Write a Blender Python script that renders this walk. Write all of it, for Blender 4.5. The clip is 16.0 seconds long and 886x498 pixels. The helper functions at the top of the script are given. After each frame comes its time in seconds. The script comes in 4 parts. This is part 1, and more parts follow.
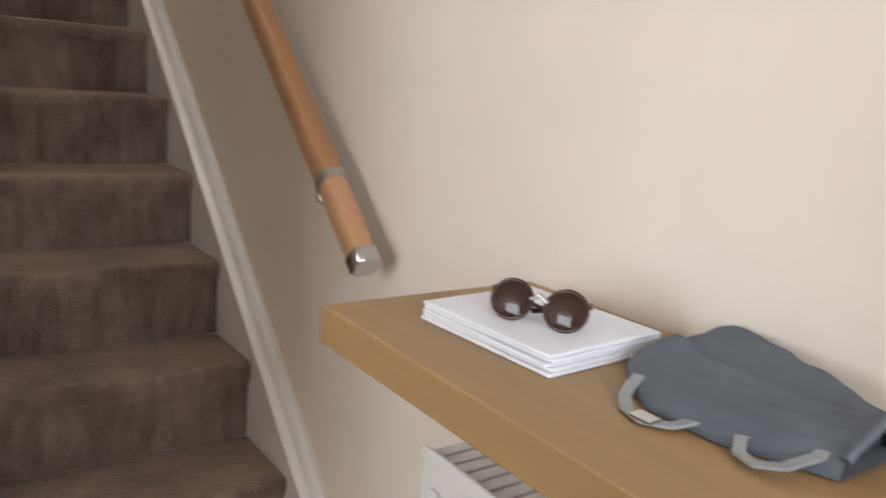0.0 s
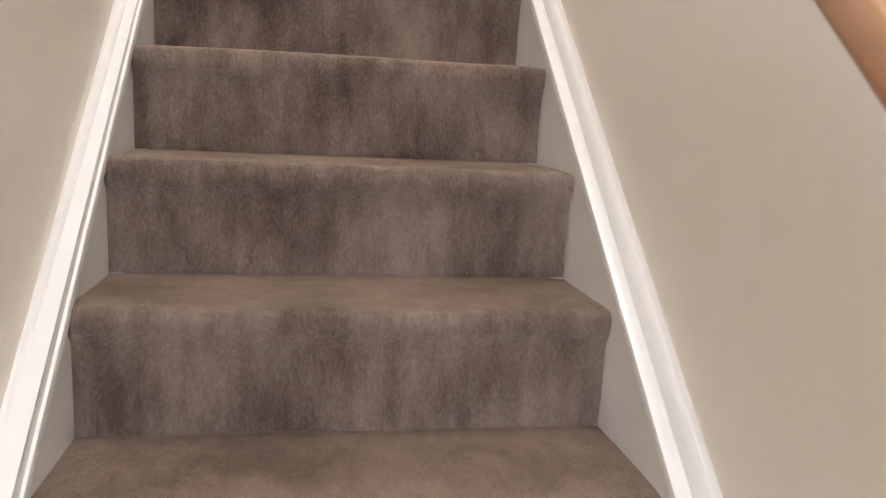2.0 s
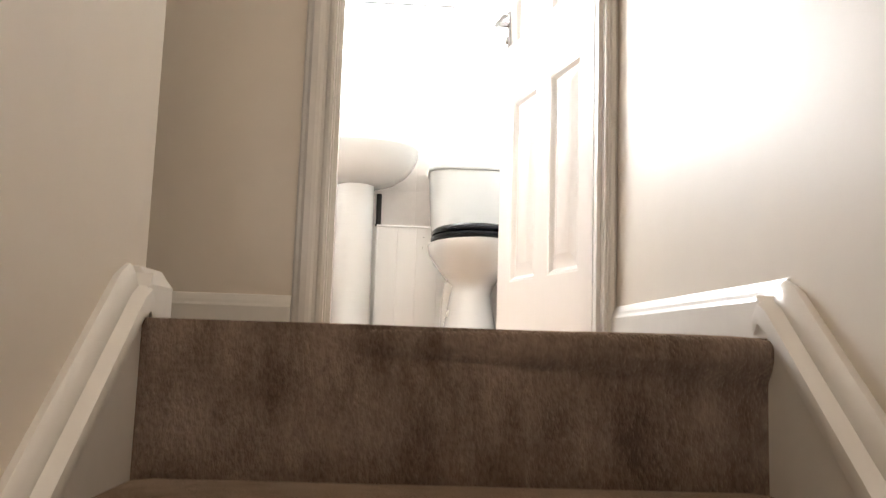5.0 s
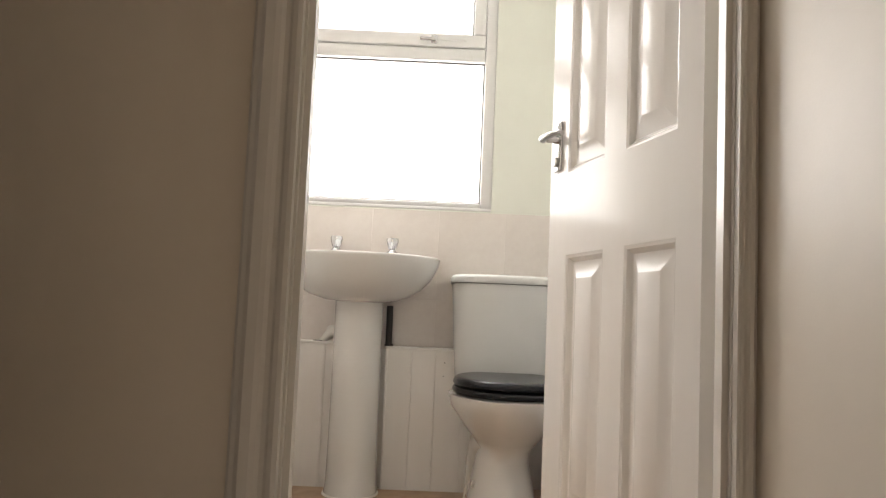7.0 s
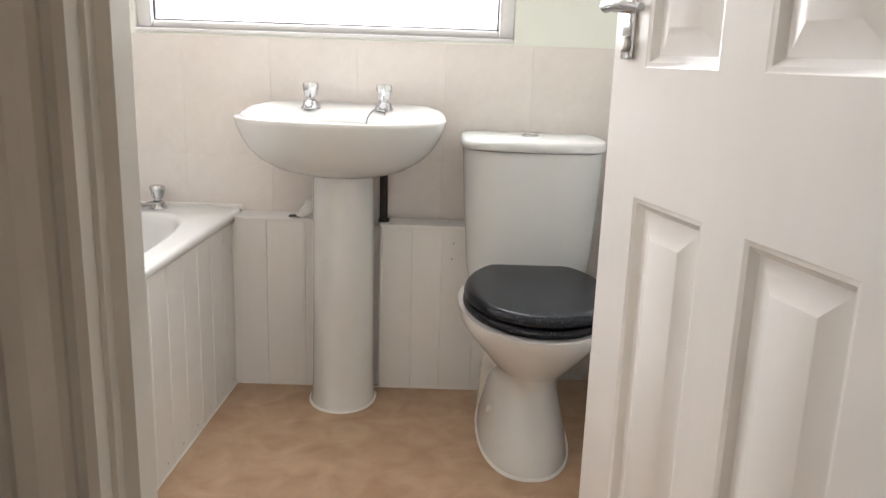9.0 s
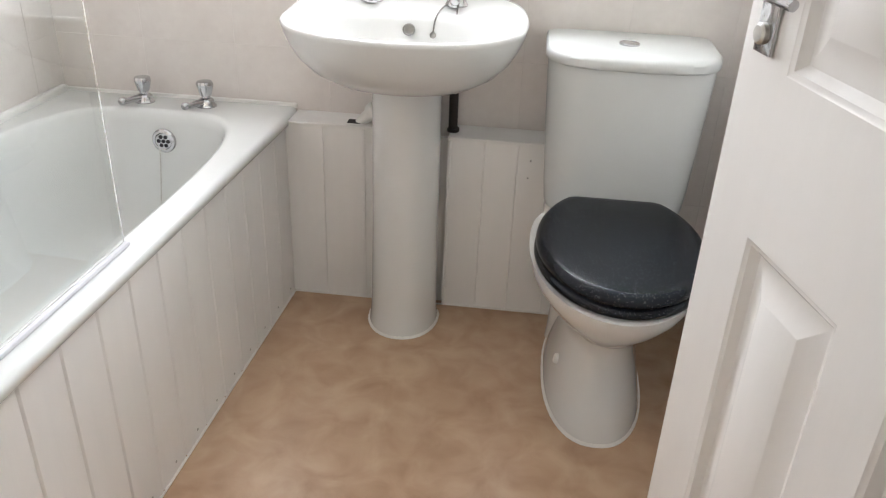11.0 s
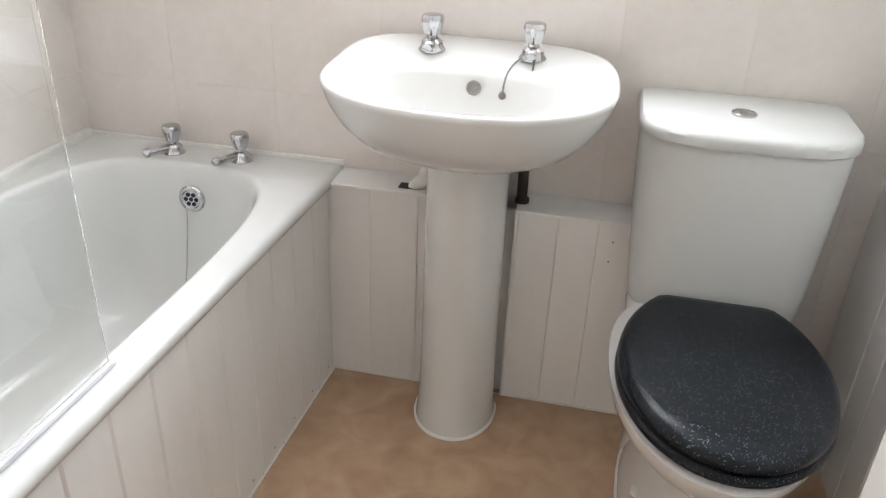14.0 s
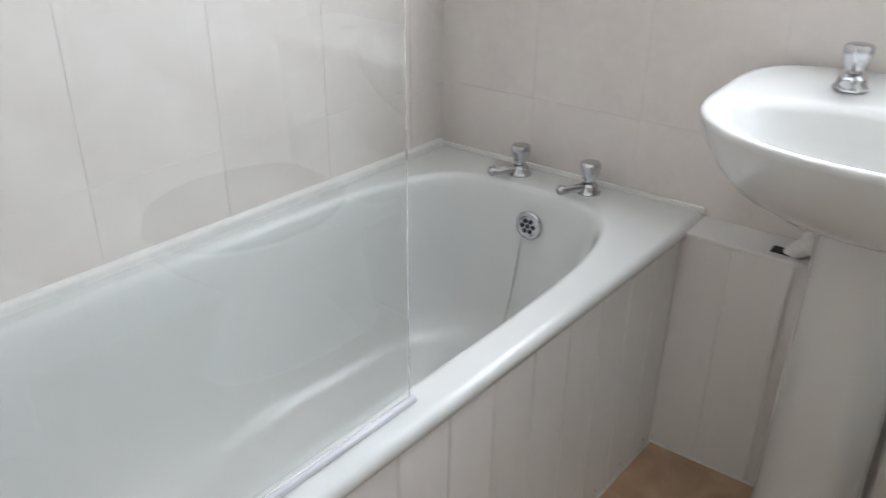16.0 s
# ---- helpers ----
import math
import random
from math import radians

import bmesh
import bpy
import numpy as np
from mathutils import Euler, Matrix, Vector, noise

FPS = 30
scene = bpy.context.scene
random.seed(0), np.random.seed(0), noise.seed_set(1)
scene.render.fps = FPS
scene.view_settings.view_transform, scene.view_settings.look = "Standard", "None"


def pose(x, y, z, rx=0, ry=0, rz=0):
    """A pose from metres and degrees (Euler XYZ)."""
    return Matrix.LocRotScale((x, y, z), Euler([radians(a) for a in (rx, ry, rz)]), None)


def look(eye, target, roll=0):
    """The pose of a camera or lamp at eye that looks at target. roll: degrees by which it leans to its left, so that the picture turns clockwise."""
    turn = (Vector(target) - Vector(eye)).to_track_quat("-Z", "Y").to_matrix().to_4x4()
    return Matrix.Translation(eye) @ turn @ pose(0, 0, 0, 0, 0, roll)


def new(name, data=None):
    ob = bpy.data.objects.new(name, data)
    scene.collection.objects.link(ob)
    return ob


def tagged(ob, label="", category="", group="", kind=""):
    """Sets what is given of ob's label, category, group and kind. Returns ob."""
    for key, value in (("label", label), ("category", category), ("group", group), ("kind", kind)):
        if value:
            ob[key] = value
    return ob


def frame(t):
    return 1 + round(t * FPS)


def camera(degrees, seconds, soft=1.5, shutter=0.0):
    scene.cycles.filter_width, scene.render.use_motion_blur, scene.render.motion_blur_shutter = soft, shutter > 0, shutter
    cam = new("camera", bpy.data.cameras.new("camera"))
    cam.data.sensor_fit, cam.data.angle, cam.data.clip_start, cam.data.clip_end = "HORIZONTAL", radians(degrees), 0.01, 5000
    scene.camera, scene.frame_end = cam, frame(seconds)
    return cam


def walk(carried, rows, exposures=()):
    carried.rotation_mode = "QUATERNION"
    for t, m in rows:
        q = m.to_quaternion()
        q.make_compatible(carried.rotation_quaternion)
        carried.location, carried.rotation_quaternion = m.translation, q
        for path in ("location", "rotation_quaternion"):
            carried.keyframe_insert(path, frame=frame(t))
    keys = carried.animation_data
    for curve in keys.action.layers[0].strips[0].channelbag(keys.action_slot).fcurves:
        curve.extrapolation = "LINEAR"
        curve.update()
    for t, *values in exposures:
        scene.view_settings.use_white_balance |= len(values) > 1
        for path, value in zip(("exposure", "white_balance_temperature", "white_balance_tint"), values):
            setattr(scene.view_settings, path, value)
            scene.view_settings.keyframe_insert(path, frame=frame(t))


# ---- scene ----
# ---- camera and walk ----
cam = camera(58.3, 16.0, soft=1.2, shutter=0.2)
PATH = [
    (0, (0.11, -3.77, 1.219), (1.243, -2.176, 0.798), 4.2),
    (0.5, (0.156, -3.727, 1.267), (0.727, -1.855, 0.856), 3.4),
    (0.7, (0.179, -3.659, 1.294), (0.656, -1.761, 0.881), 3.2),
    (1, (0.207, -3.462, 1.326), (0.625, -1.554, 0.897), 3.0),
    (1.5, (0.257, -3.056, 1.346), (0.635, -1.135, 0.94), 2.7),
    (2, (0.308, -2.577, 1.393), (0.652, -0.637, 1.047), 2.8),
    (2.5, (0.304, -2.136, 1.491), (0.594, -0.169, 1.274), 2.7),
    (3, (0.333, -1.798, 1.691), (0.58, 0.185, 1.601), 2.1),
    (3.5, (0.313, -1.506, 1.93), (0.524, 0.483, 1.936), 2.3),
    (4, (0.332, -1.304, 2.143), (0.509, 0.686, 2.226), 2.2),
    (4.5, (0.322, -1.105, 2.264), (0.464, 0.881, 2.424), 1.9),
    (5, (0.312, -0.946, 2.388), (0.402, 1.038, 2.626), 1.9),
    (5.2, (0.317, -0.890, 2.452), (0.396, 1.095, 2.648), 2.0),
    (5.4, (0.321, -0.832, 2.530), (0.390, 1.153, 2.735), 2.1),
    (7.3, (0.343, -0.153, 3.101), (0.357, 1.841, 3.25), 2.5),
    (7.5, (0.348, -0.084, 3.132), (0.36, 1.913, 3.246), 2.5),
    (7.75, (0.333, 0.002, 3.214), (0.347, 2.001, 3.228), 2.2),
    (8, (0.318, 0.092, 3.243), (0.334, 2.091, 3.192), 1.9),
    (8.5, (0.311, 0.245, 3.369), (0.328, 2.228, 3.11), 2.0),
    (9, (0.339, 0.415, 3.437), (0.353, 2.359, 2.966), 1.9),
    (9.5, (0.321, 0.596, 3.494), (0.314, 2.471, 2.799), 2.2),
    (9.7, (0.33, 0.666, 3.564), (0.3, 2.512, 2.795), 2.4),
    (11.8, (0.366, 0.766, 3.677), (0.151, 2.513, 2.727), 2.2),
    (12, (0.359, 0.763, 3.663), (0.144, 2.518, 2.729), 2.3),
    (12.5, (0.347, 0.854, 3.667), (0.113, 2.604, 2.727), 2.4),
    (13, (0.335, 1.008, 3.691), (0.072, 2.747, 2.74), 2.4),
    (13.5, (0.333, 1.099, 3.689), (0.039, 2.832, 2.735), 2.3),
    (14, (0.321, 1.138, 3.705), (-0.02, 2.866, 2.758), 2.4),
    (14.5, (0.33, 1.16, 3.731), (-0.069, 2.878, 2.786), 2.4),
    (15, (0.322, 1.168, 3.724), (-0.138, 2.871, 2.781), 2.5),
    (15.5, (0.266, 1.196, 3.684), (-0.408, 2.825, 2.74), 2.0),
    (16, (0.204, 1.322, 3.629), (-0.873, 2.748, 2.732), 0.6),
]
EXPOSURES = [(0.0, 0.3, 5800, 10), (0.5, 0.55, 6300, 10), (1.0, 0.82, 6900, 13), (1.5, 1.58, 5450, 10), (2.0, 1.72, 5500, 10), (3.0, 1.9, 5600, 12),
             (3.5, 1.55, 5300, 14), (4.3, 0.80, 5800, 12), (5.2, -0.1, 6700, 12), (7.3, -1.36, 7100, 14), (9.0, -1.15, 6550, 13), (12.0, -1.25, 6250, 12),
             (14.8, -1.36, 6300, 13), (16.0, -1.80, 6000, 11)]
walk(cam, [(t, look(e, g, r)) for t, e, g, r in PATH], EXPOSURES)

# ---- world and lights ----
world = bpy.data.worlds.new("sky")
scene.world = world
world.use_nodes = True
wn, wl = world.node_tree.nodes, world.node_tree.links
sky = wn.new("ShaderNodeTexSky")
sky.sky_type = "NISHITA"
sky.sun_disc = False
sky.sun_elevation, sky.sun_rotation = radians(42), radians(150)
wl.new(sky.outputs[0], wn["Background"].inputs[0])
wn["Background"].inputs[1].default_value = 0.12

sun = new("sun", bpy.data.lights.new("sun", "SUN"))
sun.data.energy, sun.data.angle, sun.data.color = 0.5, radians(12), (1.0, 0.96, 0.9)
sun.matrix_world = look((2, 6, 8), (0, 2, 2.4))


def area_light(name, eye, target, w, h, watts, colour):
    lamp = new(name, bpy.data.lights.new(name, "AREA"))
    lamp.data.shape, lamp.data.size, lamp.data.size_y = "RECTANGLE", w, h
    lamp.data.energy, lamp.data.color = watts, colour
    lamp.matrix_world = look(eye, target)
    return lamp


area_light("bathroom_daylight", (-0.007, 3.06, 4.03), (-0.007, 0, 4.03), 1.30, 1.20, 165, (0.97, 0.985, 1.0))
area_light("bathroom_sky", (0.0, 3.65, 5.0), (-0.05, 1.7, 2.5), 1.7, 1.3, 20, (0.97, 0.985, 1.0))
area_light("room_daylight", (-3.05, -3.5, 1.5), (0, -3.5, 1.5), 1.7, 1.4, 46, (1.0, 0.95, 0.89))
area_light("hall_daylight", (0.25, -5.36, 1.55), (0.25, 0, 1.55), 0.60, 1.0, 20, (0.98, 0.98, 1.0))
# Weak warm fill added at the landing's unseen left end.
area_light("landing_daylight", (-1.87, 0.52, 3.86), (0, 0.52, 3.86), 0.6, 0.9, 0.6, (1.0, 0.74, 0.50))
# Warm fill lamp added above the stairs; no source known there.
area_light("rooflight_daylight", (0.38, -1.42, 4.98), (0.38, -1.42, 0), 0.55, 0.85, 13, (1.0, 0.82, 0.61))

# ---- materials ----


def material(name, colour, rough=0.5, metal=0.0, vary=0.0, scale=6.0, bump=0.0, bump_scale=120.0, tint=None,
             stretch=(1, 1, 1), coat=0.0, spec=0.5, random_tone=0.0):
    m = bpy.data.materials.new(name)
    m.use_nodes = True
    n, l = m.node_tree.nodes, m.node_tree.links
    b = n["Principled BSDF"]
    b.inputs["Roughness"].default_value = rough
    b.inputs["Metallic"].default_value = metal
    b.inputs["Coat Weight"].default_value = coat
    b.inputs["Specular IOR Level"].default_value = spec
    b.inputs["Base Color"].default_value = (*colour, 1)
    tc = n.new("ShaderNodeTexCoord")
    mp = n.new("ShaderNodeMapping")
    mp.inputs["Scale"].default_value = stretch
    l.new(tc.outputs["Object"], mp.inputs[0])
    out = None
    if vary:
        big = n.new("ShaderNodeTexNoise")
        big.inputs["Scale"].default_value, big.inputs["Detail"].default_value = scale, 4
        fine = n.new("ShaderNodeTexNoise")
        fine.inputs["Scale"].default_value, fine.inputs["Detail"].default_value = scale * 7, 3
        l.new(mp.outputs[0], big.inputs[0]), l.new(mp.outputs[0], fine.inputs[0])
        add = n.new("ShaderNodeMath")
        add.operation = "MULTIPLY_ADD"
        l.new(fine.outputs[0], add.inputs[0])
        add.inputs[1].default_value = 0.45
        l.new(big.outputs[0], add.inputs[2])
        ramp = n.new("ShaderNodeValToRGB")
        dark = tint or tuple(c * (1 - vary) for c in colour)
        light = tuple(min(1, c * (1 + vary * 0.6)) for c in colour)
        ramp.color_ramp.elements[0].position, ramp.color_ramp.elements[0].color = 0.42, (*dark, 1)
        ramp.color_ramp.elements[1].position, ramp.color_ramp.elements[1].color = 1.02, (*light, 1)
        l.new(add.outputs[0], ramp.inputs[0])
        out = ramp.outputs[0]
        if random_tone:
            info = n.new("ShaderNodeObjectInfo")
            hsv = n.new("ShaderNodeHueSaturation")
            mr = n.new("ShaderNodeMapRange")
            mr.inputs["To Min"].default_value, mr.inputs["To Max"].default_value = 1 - random_tone, 1 + random_tone
            l.new(info.outputs["Random"], mr.inputs["Value"])
            l.new(mr.outputs[0], hsv.inputs["Value"])
            l.new(out, hsv.inputs["Color"])
            out = hsv.outputs[0]
        l.new(out, b.inputs["Base Color"])
    if bump:
        bn = n.new("ShaderNodeTexNoise")
        bn.inputs["Scale"].default_value, bn.inputs["Detail"].default_value = bump_scale, 3
        l.new(mp.outputs[0], bn.inputs[0])
        bp = n.new("ShaderNodeBump")
        bp.inputs["Strength"].default_value, bp.inputs["Distance"].default_value = bump, 0.004
        l.new(bn.outputs[0], bp.inputs["Height"])
        l.new(bp.outputs[0], b.inputs["Normal"])
    return m


def carpet_material():
    """Cut-pile carpet: brushed patches, vertical streaks and fine tufts."""
    m = bpy.data.materials.new("brown_carpet")
    m.use_nodes = True
    n, l = m.node_tree.nodes, m.node_tree.links
    b = n["Principled BSDF"]
    b.inputs["Roughness"].default_value = 0.95
    b.inputs["Specular IOR Level"].default_value = 0.1
    b.inputs["Sheen Weight"].default_value = 0.45
    b.inputs["Sheen Tint"].default_value = (0.9, 0.72, 0.55, 1)
    b.inputs["Sheen Roughness"].default_value = 0.5
    tc = n.new("ShaderNodeTexCoord")

    def noise_at(scale, stretch, detail=3):
        mp = n.new("ShaderNodeMapping")
        mp.inputs["Scale"].default_value = stretch
        l.new(tc.outputs["Object"], mp.inputs[0])
        t = n.new("ShaderNodeTexNoise")
        t.inputs["Scale"].default_value, t.inputs["Detail"].default_value = scale, detail
        l.new(mp.outputs[0], t.inputs[0])
        return t.outputs[0]

    patch = noise_at(5.5, (1.0, 1.0, 0.8), 4)
    streak = noise_at(38, (1.0, 0.7, 0.30), 5)
    tuft = noise_at(230, (1, 1, 0.55), 2)

    def madd(a, k, c):
        t = n.new("ShaderNodeMath")
        t.operation = "MULTIPLY_ADD"
        l.new(a, t.inputs[0])
        t.inputs[1].default_value = k
        if isinstance(c, float):
            t.inputs[2].default_value = c
        else:
            l.new(c, t.inputs[2])
        return t.outputs[0]

    v = madd(tuft, 0.40, madd(streak, 0.55, madd(patch, 1.05, -0.50)))
    flecks = n.new("ShaderNodeTexVoronoi")
    flecks.inputs["Scale"].default_value = 60
    l.new(tc.outputs["Object"], flecks.inputs[0])
    near = n.new("ShaderNodeMath")
    near.operation = "LESS_THAN"
    near.inputs[1].default_value = 0.12
    l.new(flecks.outputs["Distance"], near.inputs[0])
    v = madd(near.outputs[0], 0.10, v)
    ramp = n.new("ShaderNodeValToRGB")
    els = ramp.color_ramp.elements
    els[0].position, els[0].color = 0.25, (0.074, 0.049, 0.036, 1)
    els[1].position, els[1].color = 0.72, (0.238, 0.176, 0.135, 1)
    l.new(v, ramp.inputs[0])
    l.new(ramp.outputs[0], b.inputs["Base Color"])
    bp = n.new("ShaderNodeBump")
    bp.inputs["Strength"].default_value, bp.inputs["Distance"].default_value = 0.8, 0.007
    l.new(madd(tuft, 1.0, streak), bp.inputs["Height"])
    l.new(bp.outputs[0], b.inputs["Normal"])
    return m


def vinyl_material():
    """Sheet vinyl with a mottled sandstone print."""
    m = material("mottled_vinyl", (0.30, 0.185, 0.115), 0.42, bump=0.08, bump_scale=60)
    n, l = m.node_tree.nodes, m.node_tree.links
    tc = n.new("ShaderNodeTexCoord")
    a = n.new("ShaderNodeTexNoise")
    a.inputs["Scale"].default_value, a.inputs["Detail"].default_value, a.inputs["Distortion"].default_value = 11, 12, 0.7
    c = n.new("ShaderNodeTexVoronoi")
    c.inputs["Scale"].default_value = 16
    w = n.new("ShaderNodeTexNoise")
    w.inputs["Scale"].default_value = 7
    mx = n.new("ShaderNodeMixRGB")
    mx.inputs[0].default_value = 0.14
    l.new(tc.outputs["Object"], w.inputs[0])
    l.new(tc.outputs["Object"], mx.inputs[1])
    l.new(w.outputs[1], mx.inputs[2])
    l.new(tc.outputs["Object"], a.inputs[0]), l.new(mx.outputs[0], c.inputs[0])
    s = n.new("ShaderNodeMath")
    s.operation = "MULTIPLY_ADD"
    s.inputs[1].default_value = 0.16
    l.new(c.outputs[0], s.inputs[0]), l.new(a.outputs[0], s.inputs[2])
    r = n.new("ShaderNodeValToRGB")
    e = r.color_ramp.elements
    e[0].position, e[0].color = 0.30, (0.37, 0.228, 0.137, 1)
    e[1].position, e[1].color = 0.86, (0.55, 0.388, 0.258, 1)
    l.new(s.outputs[0], r.inputs[0])
    l.new(r.outputs[0], n["Principled BSDF"].inputs["Base Color"])
    return m


def speckled_black():
    """Black seat lacquer with tiny silver flakes lying at slightly different tilts."""
    m = material("glitter_black", (0.008, 0.010, 0.014), 0.27, spec=0.22)
    n, l = m.node_tree.nodes, m.node_tree.links
    b = n["Principled BSDF"]
    tc = n.new("ShaderNodeTexCoord")
    v = n.new("ShaderNodeTexVoronoi")
    v.inputs["Scale"].default_value = 520
    l.new(tc.outputs["Object"], v.inputs[0])
    sep = n.new("ShaderNodeSeparateColor")
    l.new(v.outputs["Color"], sep.inputs[0])
    gate = n.new("ShaderNodeMath")
    gate.operation = "LESS_THAN"
    gate.inputs[1].default_value = 0.10
    l.new(sep.outputs[0], gate.inputs[0])
    core = n.new("ShaderNodeMath")
    core.operation = "LESS_THAN"
    core.inputs[1].default_value = 0.36
    l.new(v.outputs["Distance"], core.inputs[0])
    flake = n.new("ShaderNodeMath")
    flake.operation = "MULTIPLY"
    l.new(gate.outputs[0], flake.inputs[0]), l.new(core.outputs[0], flake.inputs[1])
    mx = n.new("ShaderNodeMixRGB")
    mx.inputs[1].default_value, mx.inputs[2].default_value = (0.008, 0.010, 0.014, 1), (0.23, 0.24, 0.27, 1)
    l.new(flake.outputs[0], mx.inputs[0])
    l.new(mx.outputs[0], b.inputs["Base Color"])
    l.new(flake.outputs[0], b.inputs["Metallic"])
    geo = n.new("ShaderNodeNewGeometry")
    off = n.new("ShaderNodeVectorMath")
    off.operation = "SUBTRACT"
    off.inputs[1].default_value = (0.5, 0.5, 0.5)
    l.new(v.outputs["Color"], off.inputs[0])
    tilt = n.new("ShaderNodeVectorMath")
    tilt.operation = "SCALE"
    l.new(off.outputs[0], tilt.inputs[0])
    amount = n.new("ShaderNodeMath")
    amount.operation = "MULTIPLY"
    amount.inputs[1].default_value = 0.55
    l.new(flake.outputs[0], amount.inputs[0])
    l.new(amount.outputs[0], tilt.inputs["Scale"])
    add = n.new("ShaderNodeVectorMath")
    add.operation = "ADD"
    l.new(geo.outputs["Normal"], add.inputs[0]), l.new(tilt.outputs[0], add.inputs[1])
    unit = n.new("ShaderNodeVectorMath")
    unit.operation = "NORMALIZE"
    l.new(add.outputs[0], unit.inputs[0])
    l.new(unit.outputs[0], b.inputs["Normal"])
    return m


def glass_material(name, tint, rough=0.0):
    m = bpy.data.materials.new(name)
    m.use_nodes = True
    b = m.node_tree.nodes["Principled BSDF"]
    b.inputs["Base Color"].default_value = (*tint, 1)
    b.inputs["Transmission Weight"].default_value = 1.0
    b.inputs["Roughness"].default_value = rough
    b.inputs["IOR"].default_value = 1.5
    return m


MAGNOLIA = material("magnolia_paint", (0.79, 0.72, 0.625), 0.5, vary=0.05, scale=1.6, bump=0.05, bump_scale=260)
PALE_GREEN = material("pale_green_paint", (0.79, 0.81, 0.745), 0.6, vary=0.04, scale=2, bump=0.1, bump_scale=200)
CEILING = material("white_ceiling_paint", (0.8, 0.79, 0.77), 0.8, vary=0.04, scale=2, bump=0.3, bump_scale=90)
TRIM = material("white_gloss_trim", (0.78, 0.755, 0.71), 0.3, vary=0.05, scale=5, bump=0.04, bump_scale=40)
DOOR_WHITE = material("white_satin_door", (0.79, 0.775, 0.76), 0.14, vary=0.03, scale=5, bump=0.05, bump_scale=70, stretch=(1, 1, 0.2))
CARPET = carpet_material()
LAMINATE = material("hall_laminate", (0.36, 0.23, 0.13), 0.4, vary=0.3, scale=5, stretch=(1, 0.12, 1), bump=0.05)
VINYL = vinyl_material()
TILE = material("cream_wall_tile", (0.77, 0.725, 0.69), 0.25, vary=0.06, scale=7, bump=0.05, bump_scale=18, tint=(0.715, 0.66, 0.625), random_tone=0.02)
GROUT = material("pale_grout", (0.68, 0.64, 0.605), 0.9, vary=0.15, scale=30)
CLADDING = material("white_board_cladding", (0.83, 0.82, 0.805), 0.35, vary=0.05, scale=4, bump=0.06, bump_scale=80, stretch=(1, 1, 0.15), random_tone=0.02)
CERAMIC = material("white_ceramic", (0.71, 0.71, 0.695), 0.1, vary=0.02, scale=3, coat=0.4)
CISTERN = material("white_sanitary_plastic", (0.71, 0.725, 0.715), 0.22, vary=0.02, scale=3)
ACRYLIC = material("white_bath_acrylic", (0.70, 0.712, 0.70), 0.13, vary=0.03, scale=3, coat=0.3)
CHROME = material("chrome", (0.55, 0.55, 0.56), 0.1, 1.0, vary=0.12, scale=30)
DULL_METAL = material("brushed_metal", (0.52, 0.51, 0.48), 0.34, 1.0, vary=0.15, scale=40)
OLD_METAL = material("tarnished_metal", (0.26, 0.25, 0.235), 0.38, 1.0, vary=0.25, scale=60)
BLACK = speckled_black()
# Black of the plug and pins, also used for the shade in holes.
DARK = material("rubber_and_hole_black", (0.015, 0.015, 0.016), 0.6, vary=0.2, scale=30)
OAK = material("oak_veneer", (0.36, 0.225, 0.095), 0.45, vary=0.22, scale=7, stretch=(1, 0.1, 1), bump=0.05, bump_scale=200)
PINE = material("varnished_wood_rail", (0.36, 0.185, 0.082), 0.46, vary=0.22, scale=9, stretch=(1, 0.12, 0.12))
PINE_PALE = material("pale_wood_rail_end", (0.47, 0.255, 0.13), 0.35, vary=0.15, scale=9, stretch=(1, 0.12, 0.12), coat=0.2)
RADIATOR = material("white_radiator_enamel", (0.76, 0.745, 0.72), 0.35, vary=0.03, scale=6)
PAPER = material("white_paper", (0.80, 0.80, 0.83), 0.7, vary=0.03, scale=10)
LENS = material("dark_brown_lens", (0.035, 0.014, 0.010), 0.08, vary=0.2, scale=20)
BROWN_ACETATE = material("tortoiseshell_frame", (0.05, 0.022, 0.014), 0.15, vary=0.4, scale=60)
FABRIC = material("grey_bag_fabric", (0.115, 0.132, 0.150), 0.85, vary=0.22, scale=14, bump=0.4, bump_scale=700)
# Darker copy of the bag fabric, for the shade inside its mouth.
MOUTH_SHADE = material("bag_mouth_shade", (0.03, 0.034, 0.04), 0.85, vary=0.2, scale=20, bump=0.3, bump_scale=600)
STRAP = material("grey_webbing_strap", (0.30, 0.31, 0.31), 0.75, vary=0.2, scale=40, bump=0.3, bump_scale=500)
UPVC = material("white_window_plastic", (0.80, 0.80, 0.795), 0.28, vary=0.02, scale=5)
GASKET = material("grey_gasket", (0.12, 0.12, 0.12), 0.6)
SEALANT = material("white_sealant", (0.82, 0.81, 0.78), 0.35, vary=0.06, scale=25)
PIPE = material("white_plastic_pipe", (0.74, 0.73, 0.70), 0.4, vary=0.05, scale=20)
SEAL_STRIP = material("clear_grey_seal", (0.60, 0.60, 0.63), 0.2, vary=0.05, scale=20, coat=0.3)
OLD_PIPE = material("dark_brown_pipe", (0.030, 0.022, 0.018), 0.5, vary=0.3, scale=40)
GLASS = glass_material("clear_glass", (0.97, 0.985, 0.975))
FROSTED = glass_material("frosted_glass", (0.98, 0.99, 0.985), 0.35)
GROUND = material("garden_grass", (0.06, 0.09, 0.03), 0.9, vary=0.4, scale=2)

# ---- geometry helpers ----


